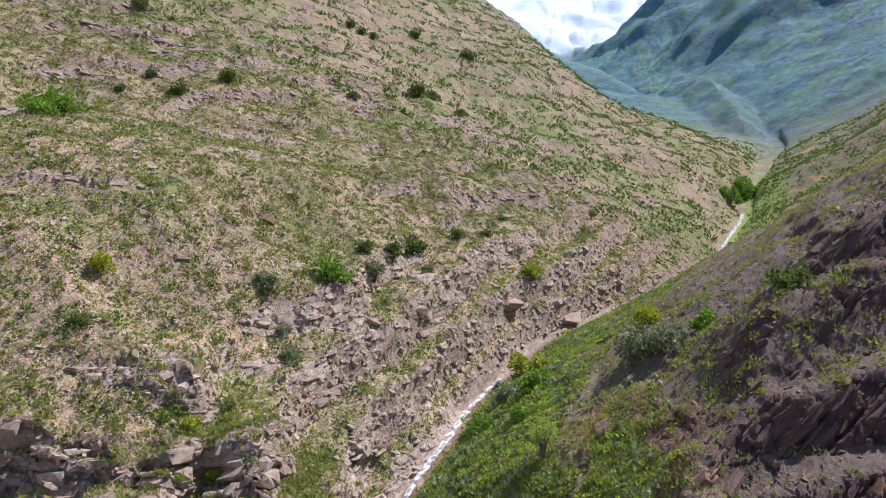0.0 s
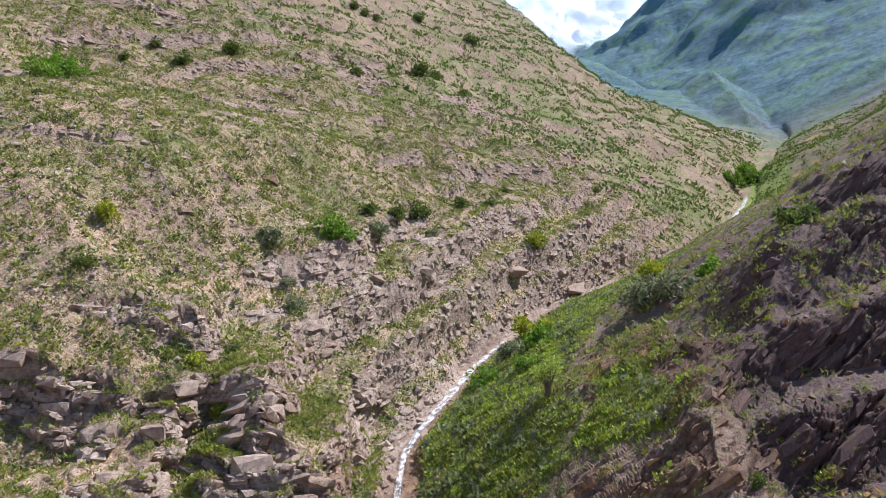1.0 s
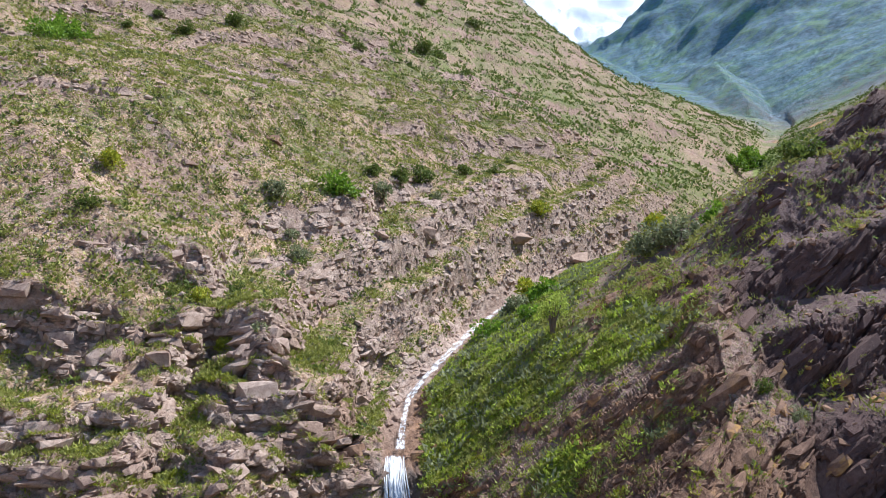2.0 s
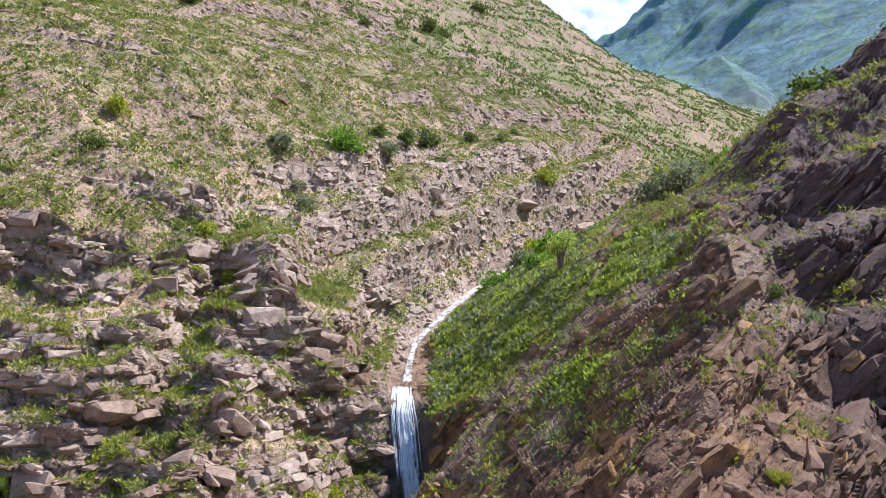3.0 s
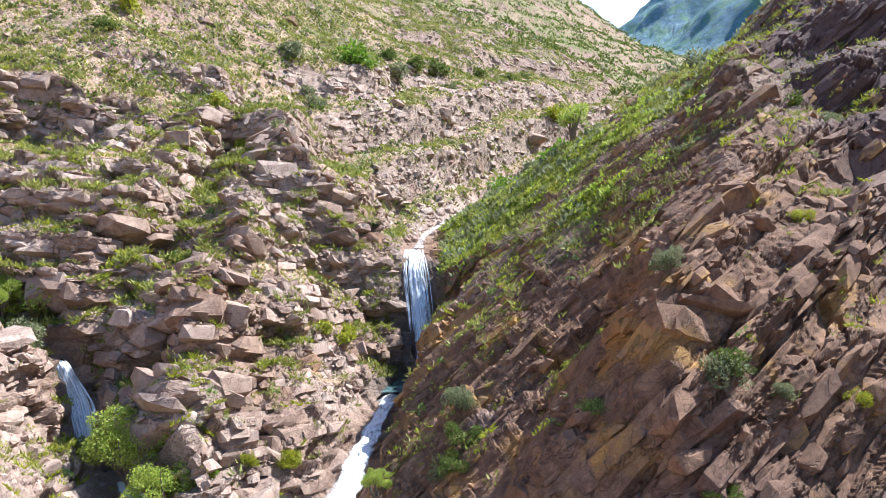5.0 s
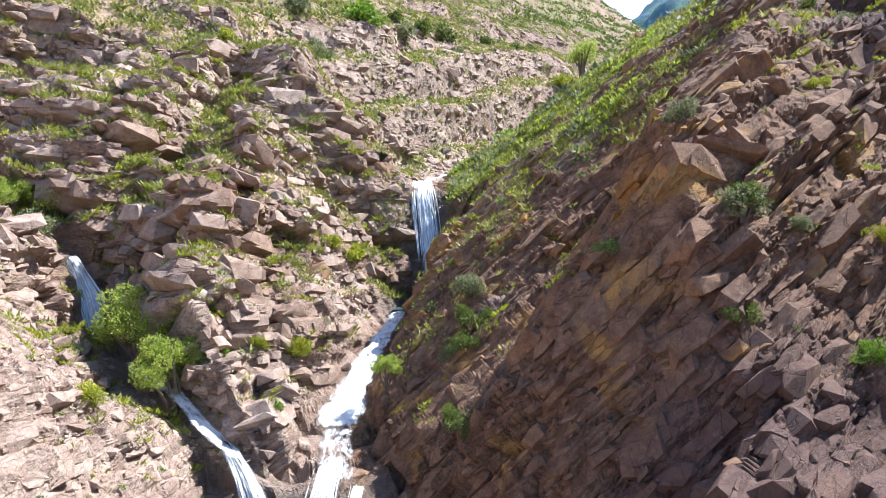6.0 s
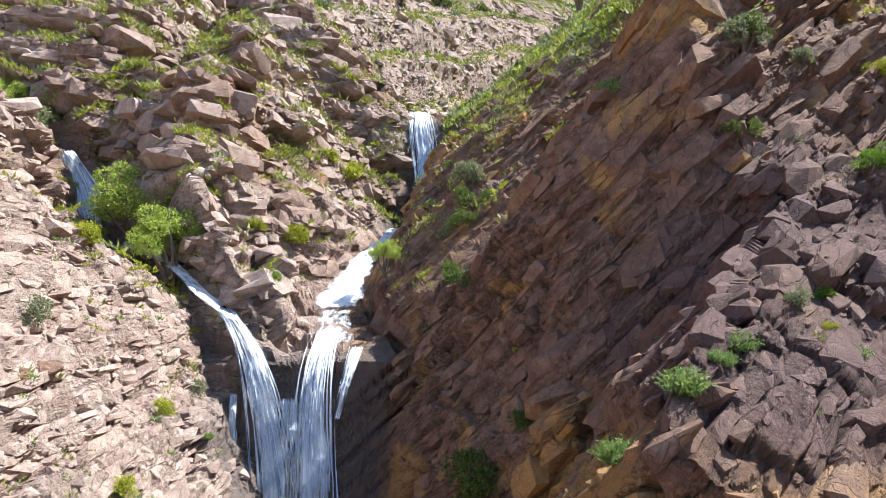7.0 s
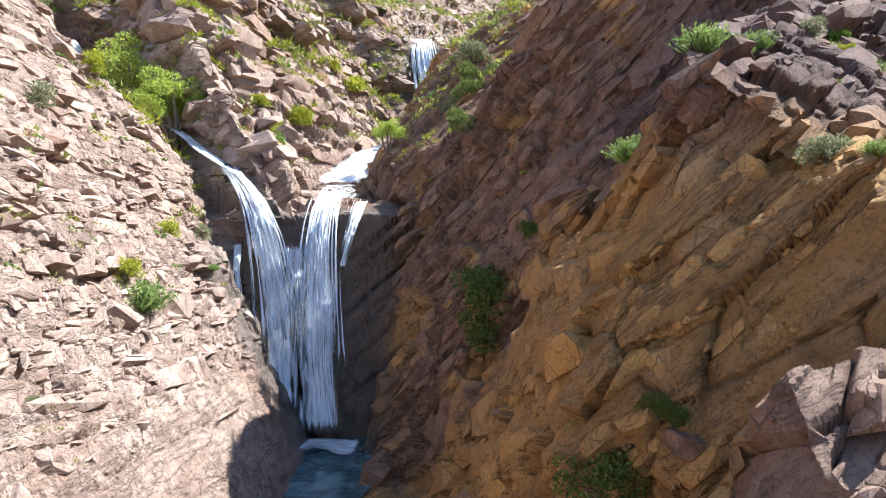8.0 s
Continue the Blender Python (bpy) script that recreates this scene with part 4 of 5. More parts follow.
def plant(kind, seed, near=True):
    """One plant of that kind, one metre wide, at the origin."""
    global rng
    rng = np.random.default_rng(seed)
    label, category = WORDS[kind]
    ob = tagged(new(category), label, category, "plants of the valley")
    if kind == "herb":
        n = 240
        a, tilt = rng.random(n) * 6.28, 0.25 + 0.85 * rng.random(n)
        d = np.stack([np.cos(a) * np.sin(tilt), np.sin(a) * np.sin(tilt), np.cos(tilt)], axis=1)
        base = rng.normal(size=(n, 3)) * np.array([0.10, 0.10, 0.0])
        v1, f1 = leaves(base, d, 0.3 + 0.3 * rng.random(n), 0.009 + 0.006 * rng.random(n))
        k = rng.integers(0, n, 900)
        b2 = base[k] + d[k] * (0.12 + 0.4 * rng.random(900))[:, None]
        v2, f2 = leaves(b2, unit(d[k] * 0.6 + rng.normal(size=(900, 3)) * 0.8), 0.06 + 0.05 * rng.random(900), 0.012 + 0.009 * rng.random(900))
        part("leaves", raw_mesh("leaves", np.concatenate([v1, v2]), np.concatenate([f1, f2 + len(v1)]), LEAF["herb"]), ob)
        return ob
    tall = {"willow": 1.35, "sapling": 1.7, "dry": 1.15, "far": 1.0}.get(kind, 0.78)
    if kind in ("willow", "sapling", "dry"):
        lumps = [(x, y, z * 0.62 + 0.36 * tall, r * 0.9) for x, y, z, r in ball_of_lumps(24, 1.0, tall)]
    else:
        lumps = ball_of_lumps(18, 1.0, tall, 0.08)
    count, leaf = {"willow": (9500, 0.028), "sapling": (1800, 0.06), "dry": (3000, 0.05), "far": (1300, 0.10)}.get(kind, (2600, 0.052) if near else (800, 0.1))
    mat = LEAF[{"far": "bright", "sapling": "willow", "dry": "willow"}.get(kind, kind)]
    part("trunk", stem_mesh("trunk", branches(lumps, 0.5, 0.03 if kind != "sapling" else 0.05, 9), BARK), ob)
    part("crown", crown_mesh("crown", count, lumps, leaf, mat), ob)
    if kind == "dry":
        n = 700
        a = rng.random(n) * 6.28
        base = np.stack([0.25 * np.cos(a) * rng.random(n), 0.25 * np.sin(a) * rng.random(n), 0.05 + 0.5 * rng.random(n)], axis=1)
        v, f = leaves(base, unit(np.stack([np.cos(a) * 0.3, np.sin(a) * 0.3, np.ones(n)], axis=1)), 0.2 + 0.2 * rng.random(n), 0.008 + 0 * a)
        part("twig_skirt", raw_mesh("twig_skirt", v, f, LEAF["dry"]), ob, "dry brown twigs")
    if kind == "yellow":
        part("blossom", crown_mesh("blossom", 130, [(x, y, z + 0.06, r) for x, y, z, r in lumps], 0.05, LEAF["bloom"], 0.6, 0.95), ob, "small yellow blossom")
    return ob


MASTERS = {}


def set_plant(kind, x, y, width, tall=1.0, sink=0.06):
    """A plant on the ground: the first of a kind is built, the rest are copies."""
    near = y < 27
    made = MASTERS.setdefault((kind, near), [])
    place = ground_at(x, y)
    turn = (x * 37.7 + y * 91.3) % 360
    m = pose(place.x, place.y, place.z - sink * width, 0, 0, turn) @ Matrix.Diagonal((width, width, width * tall, 1))
    variant = int(abs(x * 13.1 + y * 7.7)) % 2
    if len(made) <= variant:
        ob = plant(kind, len(MASTERS) * 10 + len(made), near)
        made.append(ob)
        ob.matrix_basis = Matrix.LocRotScale(m.translation, m.to_quaternion(), None)
        ob.scale = (width, width, width * tall)
        return ob
    src = made[variant]
    keep = src.scale.copy()
    src.scale = (1, 1, 1)
    ob = copy_thing(src, m)
    src.scale = keep
    return ob


# x, y, width, kind
UPPER_SLOPE = [(-42.0, 71.5, 3.2, "bright"), (-42.5, 75.4, 3.4, "bright"), (-40.4, 74.6, 3.0, "bright"), (-34.9, 91.1, 2.5, "dark"), (-30.4, 98.2, 2.7, "dark"), (-14.6, 113.6, 2.2, "dark"), (-4.9, 130.9, 3.9, "dark"), (-2.1, 136.0, 2.9, "dark"), (-23.5, 128.3, 1.5, "dark"), (-42.0, 107.2, 1.1, "dark"), (-46.4, 106.2, 2.6, "dark"), (-15.7, 154.7, 2.3, "dark"), (-20.7, 152.4, 2.5, "dark"), (-17.9, 152.2, 2.5, "dark"), (-7.0, 174.6, 3.4, "dark"), (-5.3, 72.6, 2.2, "dark"), (-2.9, 76.2, 2.9, "dark"), (1.8, 84.1, 1.9, "dark"), (-1.6, 73.8, 1.3, "grey"), (-38.8, 92.4, 1.5, "dark"), (-40.2, 85.8, 1.4, "dark")]
GRASSY_BANK = [(3.7, 137.5, 2.7, "dark"), (6.8, 182.2, 4.5, "dark"), (5.2, 86.6, 1.6, "dark"), (8.2, 95.2, 1.4, "dark"), (24.4, 112.3, 1.5, "dark"), (9.0, 70.3, 3.6, "yellow"), (7.9, 57.7, 2.6, "bright"), (6.3, 52.4, 2.0, "bright"), (3.0, 55.7, 2.3, "bright"), (5.7, 59.8, 2.5, "grey"), (19.0, 49.4, 2.3, "bright"), (20.5, 41.3, 2.4, "dark"), (17.1, 57.1, 2.6, "yellow"), (16.1, 48.5, 2.8, "grey"), (14.7, 50.7, 2.9, "grey"), (78.7, 179.6, 6.6, "far"), (71.4, 171.6, 4.8, "far"), (6.1, 41.8, 1.7, "sapling"), (11.2, 86.0, 2.8, "yellow")]
LOWER_SLOPE = [(-10.2, 62.5, 3.2, "bright"), (-25.3, 51.6, 2.2, "yellow"), (-23.6, 44.9, 1.5, "dark"), (-11.8, 52.9, 1.7, "grey"), (-6.9, 68.0, 2.5, "grey"), (-7.9, 69.7, 1.7, "dark"), (-13.8, 44.0, 1.1, "dark"), (-14.8, 57.6, 1.9, "grey"), (-15.0, 41.0, 1.2, "yellow"), (-11.1, 39.4, 1.5, "grey"), (-13.3, 39.9, 1.0, "yellow"), (-12.9, 55.7, 1.2, "grey")]
BY_THE_FALLS = [(-11.0, 21.8, 2.0, "willow"), (-9.3, 20.2, 1.6, "willow"), (-16.8, 26.2, 1.7, "dry"), (-18.3, 26.3, 1.2, "willow"), (-15.6, 23.6, 1.6, "grey"), (-8.0, 21.2, 1.0, "bright"), (-3.4, 22.9, 0.7, "willow"), (-12.3, 28.3, 0.8, "dark"), (-11.8, 23.5, 1.1, "dark"), (-5.9, 31.7, 1.3, "yellow"), (-6.6, 30.4, 0.7, "yellow"), (-6.7, 23.3, 0.9, "yellow"), (-7.7, 22.4, 0.6, "yellow"), (-6.8, 20.0, 0.6, "bright"), (-6.7, 23.3, 0.9, "yellow"), (-15.3, 26.2, 1.3, "grey")]
SPUR_HIGH = [(-0.5, 22.2, 1.1, "dark"), (-1.3, 21.8, 1.1, "grey"), (-0.8, 21.4, 0.9, "dark"), (5.10, 15.90, 1.00, "grey"), (5.3, 16.1, 0.8, "dark"), (12.4, 28.0, 0.9, "dark"), (13.2, 26.9, 1.1, "grey"), (6.50, 15.90, 0.50, "grey"), (8.9, 20.2, 0.6, "yellow"), (4.5, 17.9, 0.8, "grey"), (2.4, 16.7, 0.7, "herb"), (8.3, 16.1, 0.6, "yellow"), (4.60, 14.30, 0.67, "dark"), (-0.5, 23.4, 1.1, "grey"), (-0.50, 14.80, 1.41, "dark"), (-0.60, 14.50, 1.27, "dark"), (-0.6, 18.2, 1.0, "dark"), (0.30, 14.50, 0.69, "dark")]
SPUR_LOW = [(6.80, 13.90, 0.65, "bright"), (4.40, 11.00, 0.42, "bright"), (2.60, 9.40, 0.44, "herb"), (1.50, 8.30, 0.57, "herb"), (0.80, 9.40, 0.58, "herb"), (2.10, 9.00, 0.27, "herb"), (3.80, 10.50, 0.41, "grey"), (4.40, 10.00, 0.38, "herb"), (0.80, 9.40, 0.50, "herb"), (2.00, 6.70, 0.45, "grey"), (2.20, 6.60, 0.24, "herb"), (2.30, 9.10, 0.34, "herb"), (4.10, 10.20, 0.23, "yellow"), (1.60, 6.30, 0.19, "yellow"), (2.00, 6.00, 0.27, "herb"), (0.10, 7.20, 0.82, "dark"), (0.70, 7.00, 0.31, "dark"), (0.80, 6.90, 0.31, "dark"), (0.10, 12.50, 0.29, "herb"), (0.90, 7.20, 0.16, "dark")]
LEFT_WALL = [(-6.60, 12.40, 0.97, "herb"), (-6.90, 12.40, 0.59, "yellow"), (-8.60, 12.70, 0.70, "grey"), (-7.40, 15.20, 0.58, "yellow"), (-7.4, 17.4, 0.6, "grey"), (-9.5, 16.1, 0.8, "yellow"), (-6.9, 16.1, 0.3, "herb"), (-6.10, 8.60, 0.27, "grey")]
for px, py, width, kind in (UPPER_SLOPE + GRASSY_BANK + LOWER_SLOPE + BY_THE_FALLS + SPUR_HIGH + SPUR_LOW + LEFT_WALL):
    set_plant(kind, px, py, width * (1.45 if kind == "willow" else 1.15))

# ---- scattered turf, herbs and stones ----
rng = np.random.default_rng(11)
da = np.zeros_like(SURF)
da[1:-1] = SURF[2:] - SURF[:-2]
db = np.zeros_like(SURF)
db[:, 1:-1] = SURF[:, 2:] - SURF[:, :-2]
AREA = 0.25 * np.linalg.norm(np.cross(da, db), axis=-1)
ROCK_F, GREEN_F, R_F, Y_F, X_F, RIGHT_F, BANK_F = (k[:FINE] for k in (rock, GREEN, R, Y, X, RIGHT, bank))
UPWARD = SURF_N[..., 2]
WET = np.abs(over[:FINE]) < lerp_knots(Y_F, BED_HALF, 2) + 0.4


def scatter(n, weight, wet=False):
    w = (AREA * np.maximum(weight, 0) * (wet | ~WET)).ravel()
    k = rng.choice(w.size, n, p=w / w.sum())
    return SURF.reshape(-1, 3)[k], SURF_N.reshape(-1, 3)[k], k


def tufts(label, n, weight, blades, size, mat, flat=0.75, name="grass", slim=1.0):
    base, nor, k = scatter(n, weight)
    s = size[0] + (size[1] - size[0]) * rng.random(n) ** 2
    s = s * (0.4 + 0.6 * sstep(9, 30, R_F.ravel()[k]))
    a = rng.random((n, blades)) * 6.28
    r = np.sqrt(rng.random((n, blades))) * 0.5
    dome = 0.12 if slim < 1 else 0.55 * (0.3 - r * r)
    off = np.stack([r * np.cos(a), r * np.sin(a), dome * rng.random((n, blades))], axis=-1) * s[:, None, None]
    off[..., 2] -= (off[..., 0] * nor[:, None, 0] + off[..., 1] * nor[:, None, 1]) / np.maximum(nor[:, None, 2], 0.55)
    b = base[:, None, :] + off + (0.12 * nor * s[:, None])[:, None, :] + np.array([0, 0, 0.04])
    d = unit(np.stack([np.cos(a) * flat, np.sin(a) * flat, 0.55 + 0.5 * rng.random((n, blades))], axis=-1) + 0.35 * rng.normal(size=(n, blades, 3)))
    length = s[:, None] * (0.20 + 0.22 * rng.random((n, blades)))
    v, f = blades_of(b.reshape(-1, 3), d.reshape(-1, 3), length.ravel(), (slim * length * (0.22 + 0.22 * rng.random((n, blades)))).ravel())
    return tagged(new(name, raw_mesh(name, v, f, mat)), label, name, kind="stuff")


soft = 1 - 0.85 * ROCK_F
clump = sstep(0.40, 0.62, fbm(SURF[..., 0] / 2.2, SURF[..., 1] / 2.2, SURF[..., 2] / 2.2, 3, 83) + 0.35 * (GREEN_F - 0.5))
left_side = 1 - RIGHT_F
tufts("low green tufts scattered over the stony hillside", 16000, soft * (1.0 + 0.6 * clump) * sstep(38, 46, R_F) * sstep(130, 100, R_F) * (1 - 0.6 * RIGHT_F * (1 - BANK_F)), 15, (0.3, 1.0), LEAF["turf"])
tufts("pale grey-green tussocks on the hillside", 3600, soft * sstep(36, 44, R_F) * sstep(150, 110, R_F), 12, (0.3, 0.9), LEAF["grey"])
tufts("dark green low bushes dotted over the hillside", 4200, soft * left_side * sstep(36, 44, R_F) * sstep(150, 110, R_F), 16, (0.35, 1.0), LEAF["dark"])
tufts("distant scrub dotted over the far slopes", 15000, soft * (0.2 + clump) * sstep(100, 130, R_F) * sstep(330, 250, R_F), 8, (0.9, 2.6), LEAF["dark"])
tufts("grey-green herbs in the grassy bank", 900, BANK_F * sstep(110, 85, R_F), 20, (0.4, 1.2), LEAF["grey"], name="herbs")
tufts("yellow-green grass in the bank", 1900, BANK_F * (1.2 - clump) * sstep(110, 85, R_F), 18, (0.2, 0.65), LEAF["turf"])
tufts("fresh bright grass on the bank above the stream", 6000, BANK_F * (0.12 + clump) * sstep(110, 85, R_F), 18, (0.25, 0.75), LEAF["lush"])
ledges = sstep(0.45, 0.8, UPWARD) * (0.15 + clump) * sstep(50, 42, R_F) * (1 - 0.65 * RIGHT_F * (1 - BANK_F))
tufts("grass and small herbs growing on the rock ledges", 9000, ledges * sstep(5, 8, R_F) * (0.25 + sstep(18, 28, Y_F)) * (1 - 0.45 * sstep(20, 14, Y_F)), 22, (0.2, 0.75), LEAF["turf"], slim=0.55)
tufts("yellow-green flowering herbs on the ledges", 2600, ledges * sstep(14, 24, R_F), 30, (0.2, 0.6), LEAF["yellow"], name="herbs", slim=0.6)
tufts("light green herbs in the rock joints", 900, ledges * sstep(6, 9, R_F), 34, (0.12, 0.4), LEAF["herb"], name="herbs")


def stone_material(name, red):
    g = Graph(name)
    info = g.t.nodes.new("ShaderNodeObjectInfo")
    geo = g.t.nodes.new("ShaderNodeNewGeometry")
    tone = g.math("FRACT", g.math("ADD", info.outputs["Random"], geo.outputs["Random Per Island"]))
    return g.done(rock_colour(g, red, tone), 0.9, g.bump(g.noise(9.0, 8, 0.75), 0.06, 0.9))


STONE_TAN, STONE_RUST = stone_material("tan_stone", 0.15), stone_material("rust_stone", 0.78)
STONE_PINK = stone_material("pink_stone", 0.32)


def stone_shape(seed):
    """A broken angular block of about one metre."""
    r = random.Random(seed)
    bm = bmesh.new()
    for _ in range(15):
        v = Vector((r.uniform(-1, 1), r.uniform(-1, 1), r.uniform(-1, 1)))
        m = max(abs(c) for c in v)
        v = v.lerp(v / m, 0.75)
        bm.verts.new((0.5 * v.x, 0.38 * v.y, 0.27 * v.z))
    got = bmesh.ops.convex_hull(bm, input=bm.verts)
    bmesh.ops.delete(bm, geom=[g for g in got["geom_interior"] if isinstance(g, bmesh.types.BMVert)], context="VERTS")
    bmesh.ops.bevel(bm, geom=list(bm.edges), offset=0.02, segments=1, affect="EDGES")
    bmesh.ops.triangulate(bm, faces=bm.faces)
    return bm


def simple_stone(seed):
    r = random.Random(seed)
    bm = bmesh.new()
    for _ in range(11):
        v = Vector((r.uniform(-1, 1), r.uniform(-1, 1), r.uniform(-1, 1)))
        v = v.lerp(v / max(abs(c) for c in v), 0.7)
        bm.verts.new((0.5 * v.x, 0.38 * v.y, 0.27 * v.z))
    got = bmesh.ops.convex_hull(bm, input=bm.verts)
    bmesh.ops.delete(bm, geom=[g for g in got["geom_interior"] if isinstance(g, bmesh.types.BMVert)], context="VERTS")
    bm.verts.index_update()
    out = np.array([v.co[:] for v in bm.verts]), np.array([[v.index for v in f.verts] for f in bm.faces])
    bm.free()
    return out


plain = [simple_stone(50 + k) for k in range(8)]


def turn_matrices(nor, n):
    """Random turns that lay a stone's flat side to the slope."""
    up = unit(nor + 0.35 * rng.normal(size=(n, 3)))
    side = unit(np.cross(up, rng.normal(size=(n, 3))))
    return np.stack([side, np.cross(up, side), up], axis=-1)


def rubble(label, n, weight, size, mat):
    base, nor, _ = scatter(n, weight)
    turn = turn_matrices(nor, n)
    s = size[0] + (size[1] - size[0]) * rng.random(n) ** 3
    vs, fs, at = [], [], 0
    for k in range(n):
        v, f = plain[k % 8]
        vs.append((turn[k] @ (v * s[k]).T).T + base[k] + nor[k] * 0.06 * s[k])
        fs.append(f + at)
        at += len(v)
    return tagged(new("rubble", raw_mesh("rubble", np.concatenate(vs), np.concatenate(fs), mat)), label, "stones", kind="stuff")


rubble("broken tan stones strewn over the hillside", 7500, left_side * (0.3 + ROCK_F) * sstep(30, 40, R_F) * sstep(150, 100, R_F), (0.18, 0.75), STONE_TAN)
rubble("loose tan stones on the ledges", 1300, left_side * sstep(0.4, 0.7, UPWARD) * sstep(40, 30, R_F) * sstep(7, 9, R_F), (0.06, 0.4), STONE_TAN)
rubble("loose red-brown scree on the slope", 2600, RIGHT_F * sstep(0.4, 0.7, UPWARD) * (1 - BANK_F) * sstep(90, 60, R_F) * sstep(5, 8, R_F) * (0.3 + sstep(10, 16, X_F)), (0.08, 0.5), STONE_RUST)

# ---- bedded blocks that stand out of the rock ----
def slab_shape(seed):
    """A split block of unit size: a skewed box with broken corners."""
    r = random.Random(seed)
    bm = bmesh.new()
    for sx in (-0.5, 0.5):
        for sy in (-0.5, 0.5):
            for sz in (-0.5, 0.5):
                c = Vector((sx + r.uniform(-0.10, 0.10), sy + r.uniform(-0.14, 0.14), sz + r.uniform(-0.07, 0.07)))
                if r.random() < 0.6:
                    cut = r.uniform(0.15, 0.4)
                    bm.verts.new(c - Vector((math.copysign(cut, sx), 0, 0)))
                    bm.verts.new(c - Vector((0, math.copysign(cut, sy), math.copysign(r.uniform(0.0, 0.3), sz))))
                else:
                    bm.verts.new(c)
    got = bmesh.ops.convex_hull(bm, input=bm.verts)
    bmesh.ops.delete(bm, geom=[g for g in got["geom_interior"] if isinstance(g, bmesh.types.BMVert)], context="VERTS")
    bm.verts.index_update()
    out = np.array([v.co[:] for v in bm.verts]), np.array([[v.index for v in f.verts] for f in bm.faces])
    bm.free()
    return out


def worn_shape(seed):
    """A weathered block of unit size: a box with bulging, rounded corners."""
    r = random.Random(seed)
    bm = bmesh.new()
    power = r.uniform(3.5, 7.0)
    for _ in range(21):
        v = Vector((r.uniform(-1, 1), r.uniform(-1, 1), r.uniform(-1, 1)))
        size = (abs(v.x) ** power + abs(v.y) ** power + abs(v.z) ** power) ** (1 / power)
        v *= r.uniform(0.47, 0.55) / size
        bm.verts.new(v)
    got = bmesh.ops.convex_hull(bm, input=bm.verts)
    bmesh.ops.delete(bm, geom=[g for g in got["geom_interior"] if isinstance(g, bmesh.types.BMVert)], context="VERTS")
    bm.verts.index_update()
    out = np.array([v.co[:] for v in bm.verts]), np.array([[v.index for v in f.verts] for f in bm.faces])
    bm.free()
    return out


SLABS = [slab_shape(200 + k) for k in range(16)]
WORN = [worn_shape(300 + k) for k in range(16)]


def rock_face_material():
    g = Graph("bedded_rock_blocks")
    geo = g.t.nodes.new("ShaderNodeNewGeometry")
    stone = rock_colour(g, g.attr("red"), geo.outputs["Random Per Island"], g.attr("plum"))
    wet = g.attr("wet")
    wander = g.t.nodes.new("ShaderNodeVectorMath")
    wander.operation = "ADD"
    g.put(wander.inputs[0], g.coord()), g.put(wander.inputs[1], g.noise(1.7, 3, 0.6))
    crack = g.math("MINIMUM", g.ramp(g.cells(2.1, "DISTANCE_TO_EDGE", wander.outputs[0]), 0.0, 0.025), g.ramp(g.cells(5.5, "DISTANCE_TO_EDGE", wander.outputs[0]), 0.0, 0.04, 0.55, 1.0))
    stone = g.mix(crack, g.mix(0.3, stone, (0.04, 0.028, 0.022)), stone)
    stone = g.mix(g.math("MULTIPLY", wet, 0.8), stone, (0.11, 0.086, 0.070))
    grain = g.math("ADD", g.noise(7.0, 8, 0.75), g.math("MULTIPLY", crack, 0.5))
    return g.done(stone, g.ramp(wet, 0.0, 1.0, 0.9, 0.35), g.bump(grain, 0.07, 0.8))


ROCK_BLOCKS = rock_face_material()
RED_F, PLUM_F, WETR_F, TIP_F = (k[:FINE].ravel() for k in (RED, PLUM, WET_ROCK, tip))


form = N0.copy()
for _ in range(8):
    form[:, 1:-1] = 0.25 * form[:, :-2] + 0.5 * form[:, 1:-1] + 0.25 * form[:, 2:]
    form = 0.25 * np.roll(form, 1, axis=0) + 0.5 * form + 0.25 * np.roll(form, -1, axis=0)
FORM_N = unit(form[:FINE].reshape(-1, 3))


def bed_frames(base, nor, k, n):
    """Axes along the bed, into the slope, and across the bed, for blocks at those places."""
    right = RIGHT_F.ravel()[k] > 0.5
    yy = base[:, 1]
    nb = np.where(right[:, None], np.array([-0.66, 0.25, 0.70]), np.stack([0.04 + TIP_F[k], np.where(yy < 19, 0.05, 0.10), 0 * yy + 0.98], axis=1))
    nb = unit(nb)
    nb = unit(nb - 0.72 * nor * np.sum(nb * nor, axis=1, keepdims=True) + 0.05 * rng.normal(size=(n, 3)))
    run = unit(np.cross(nb, nor) + 0.07 * rng.normal(size=(n, 3)))
    run = unit(run - nb * np.sum(run * nb, axis=1, keepdims=True))
    return np.stack([run, np.cross(nb, run), nb], axis=-1)


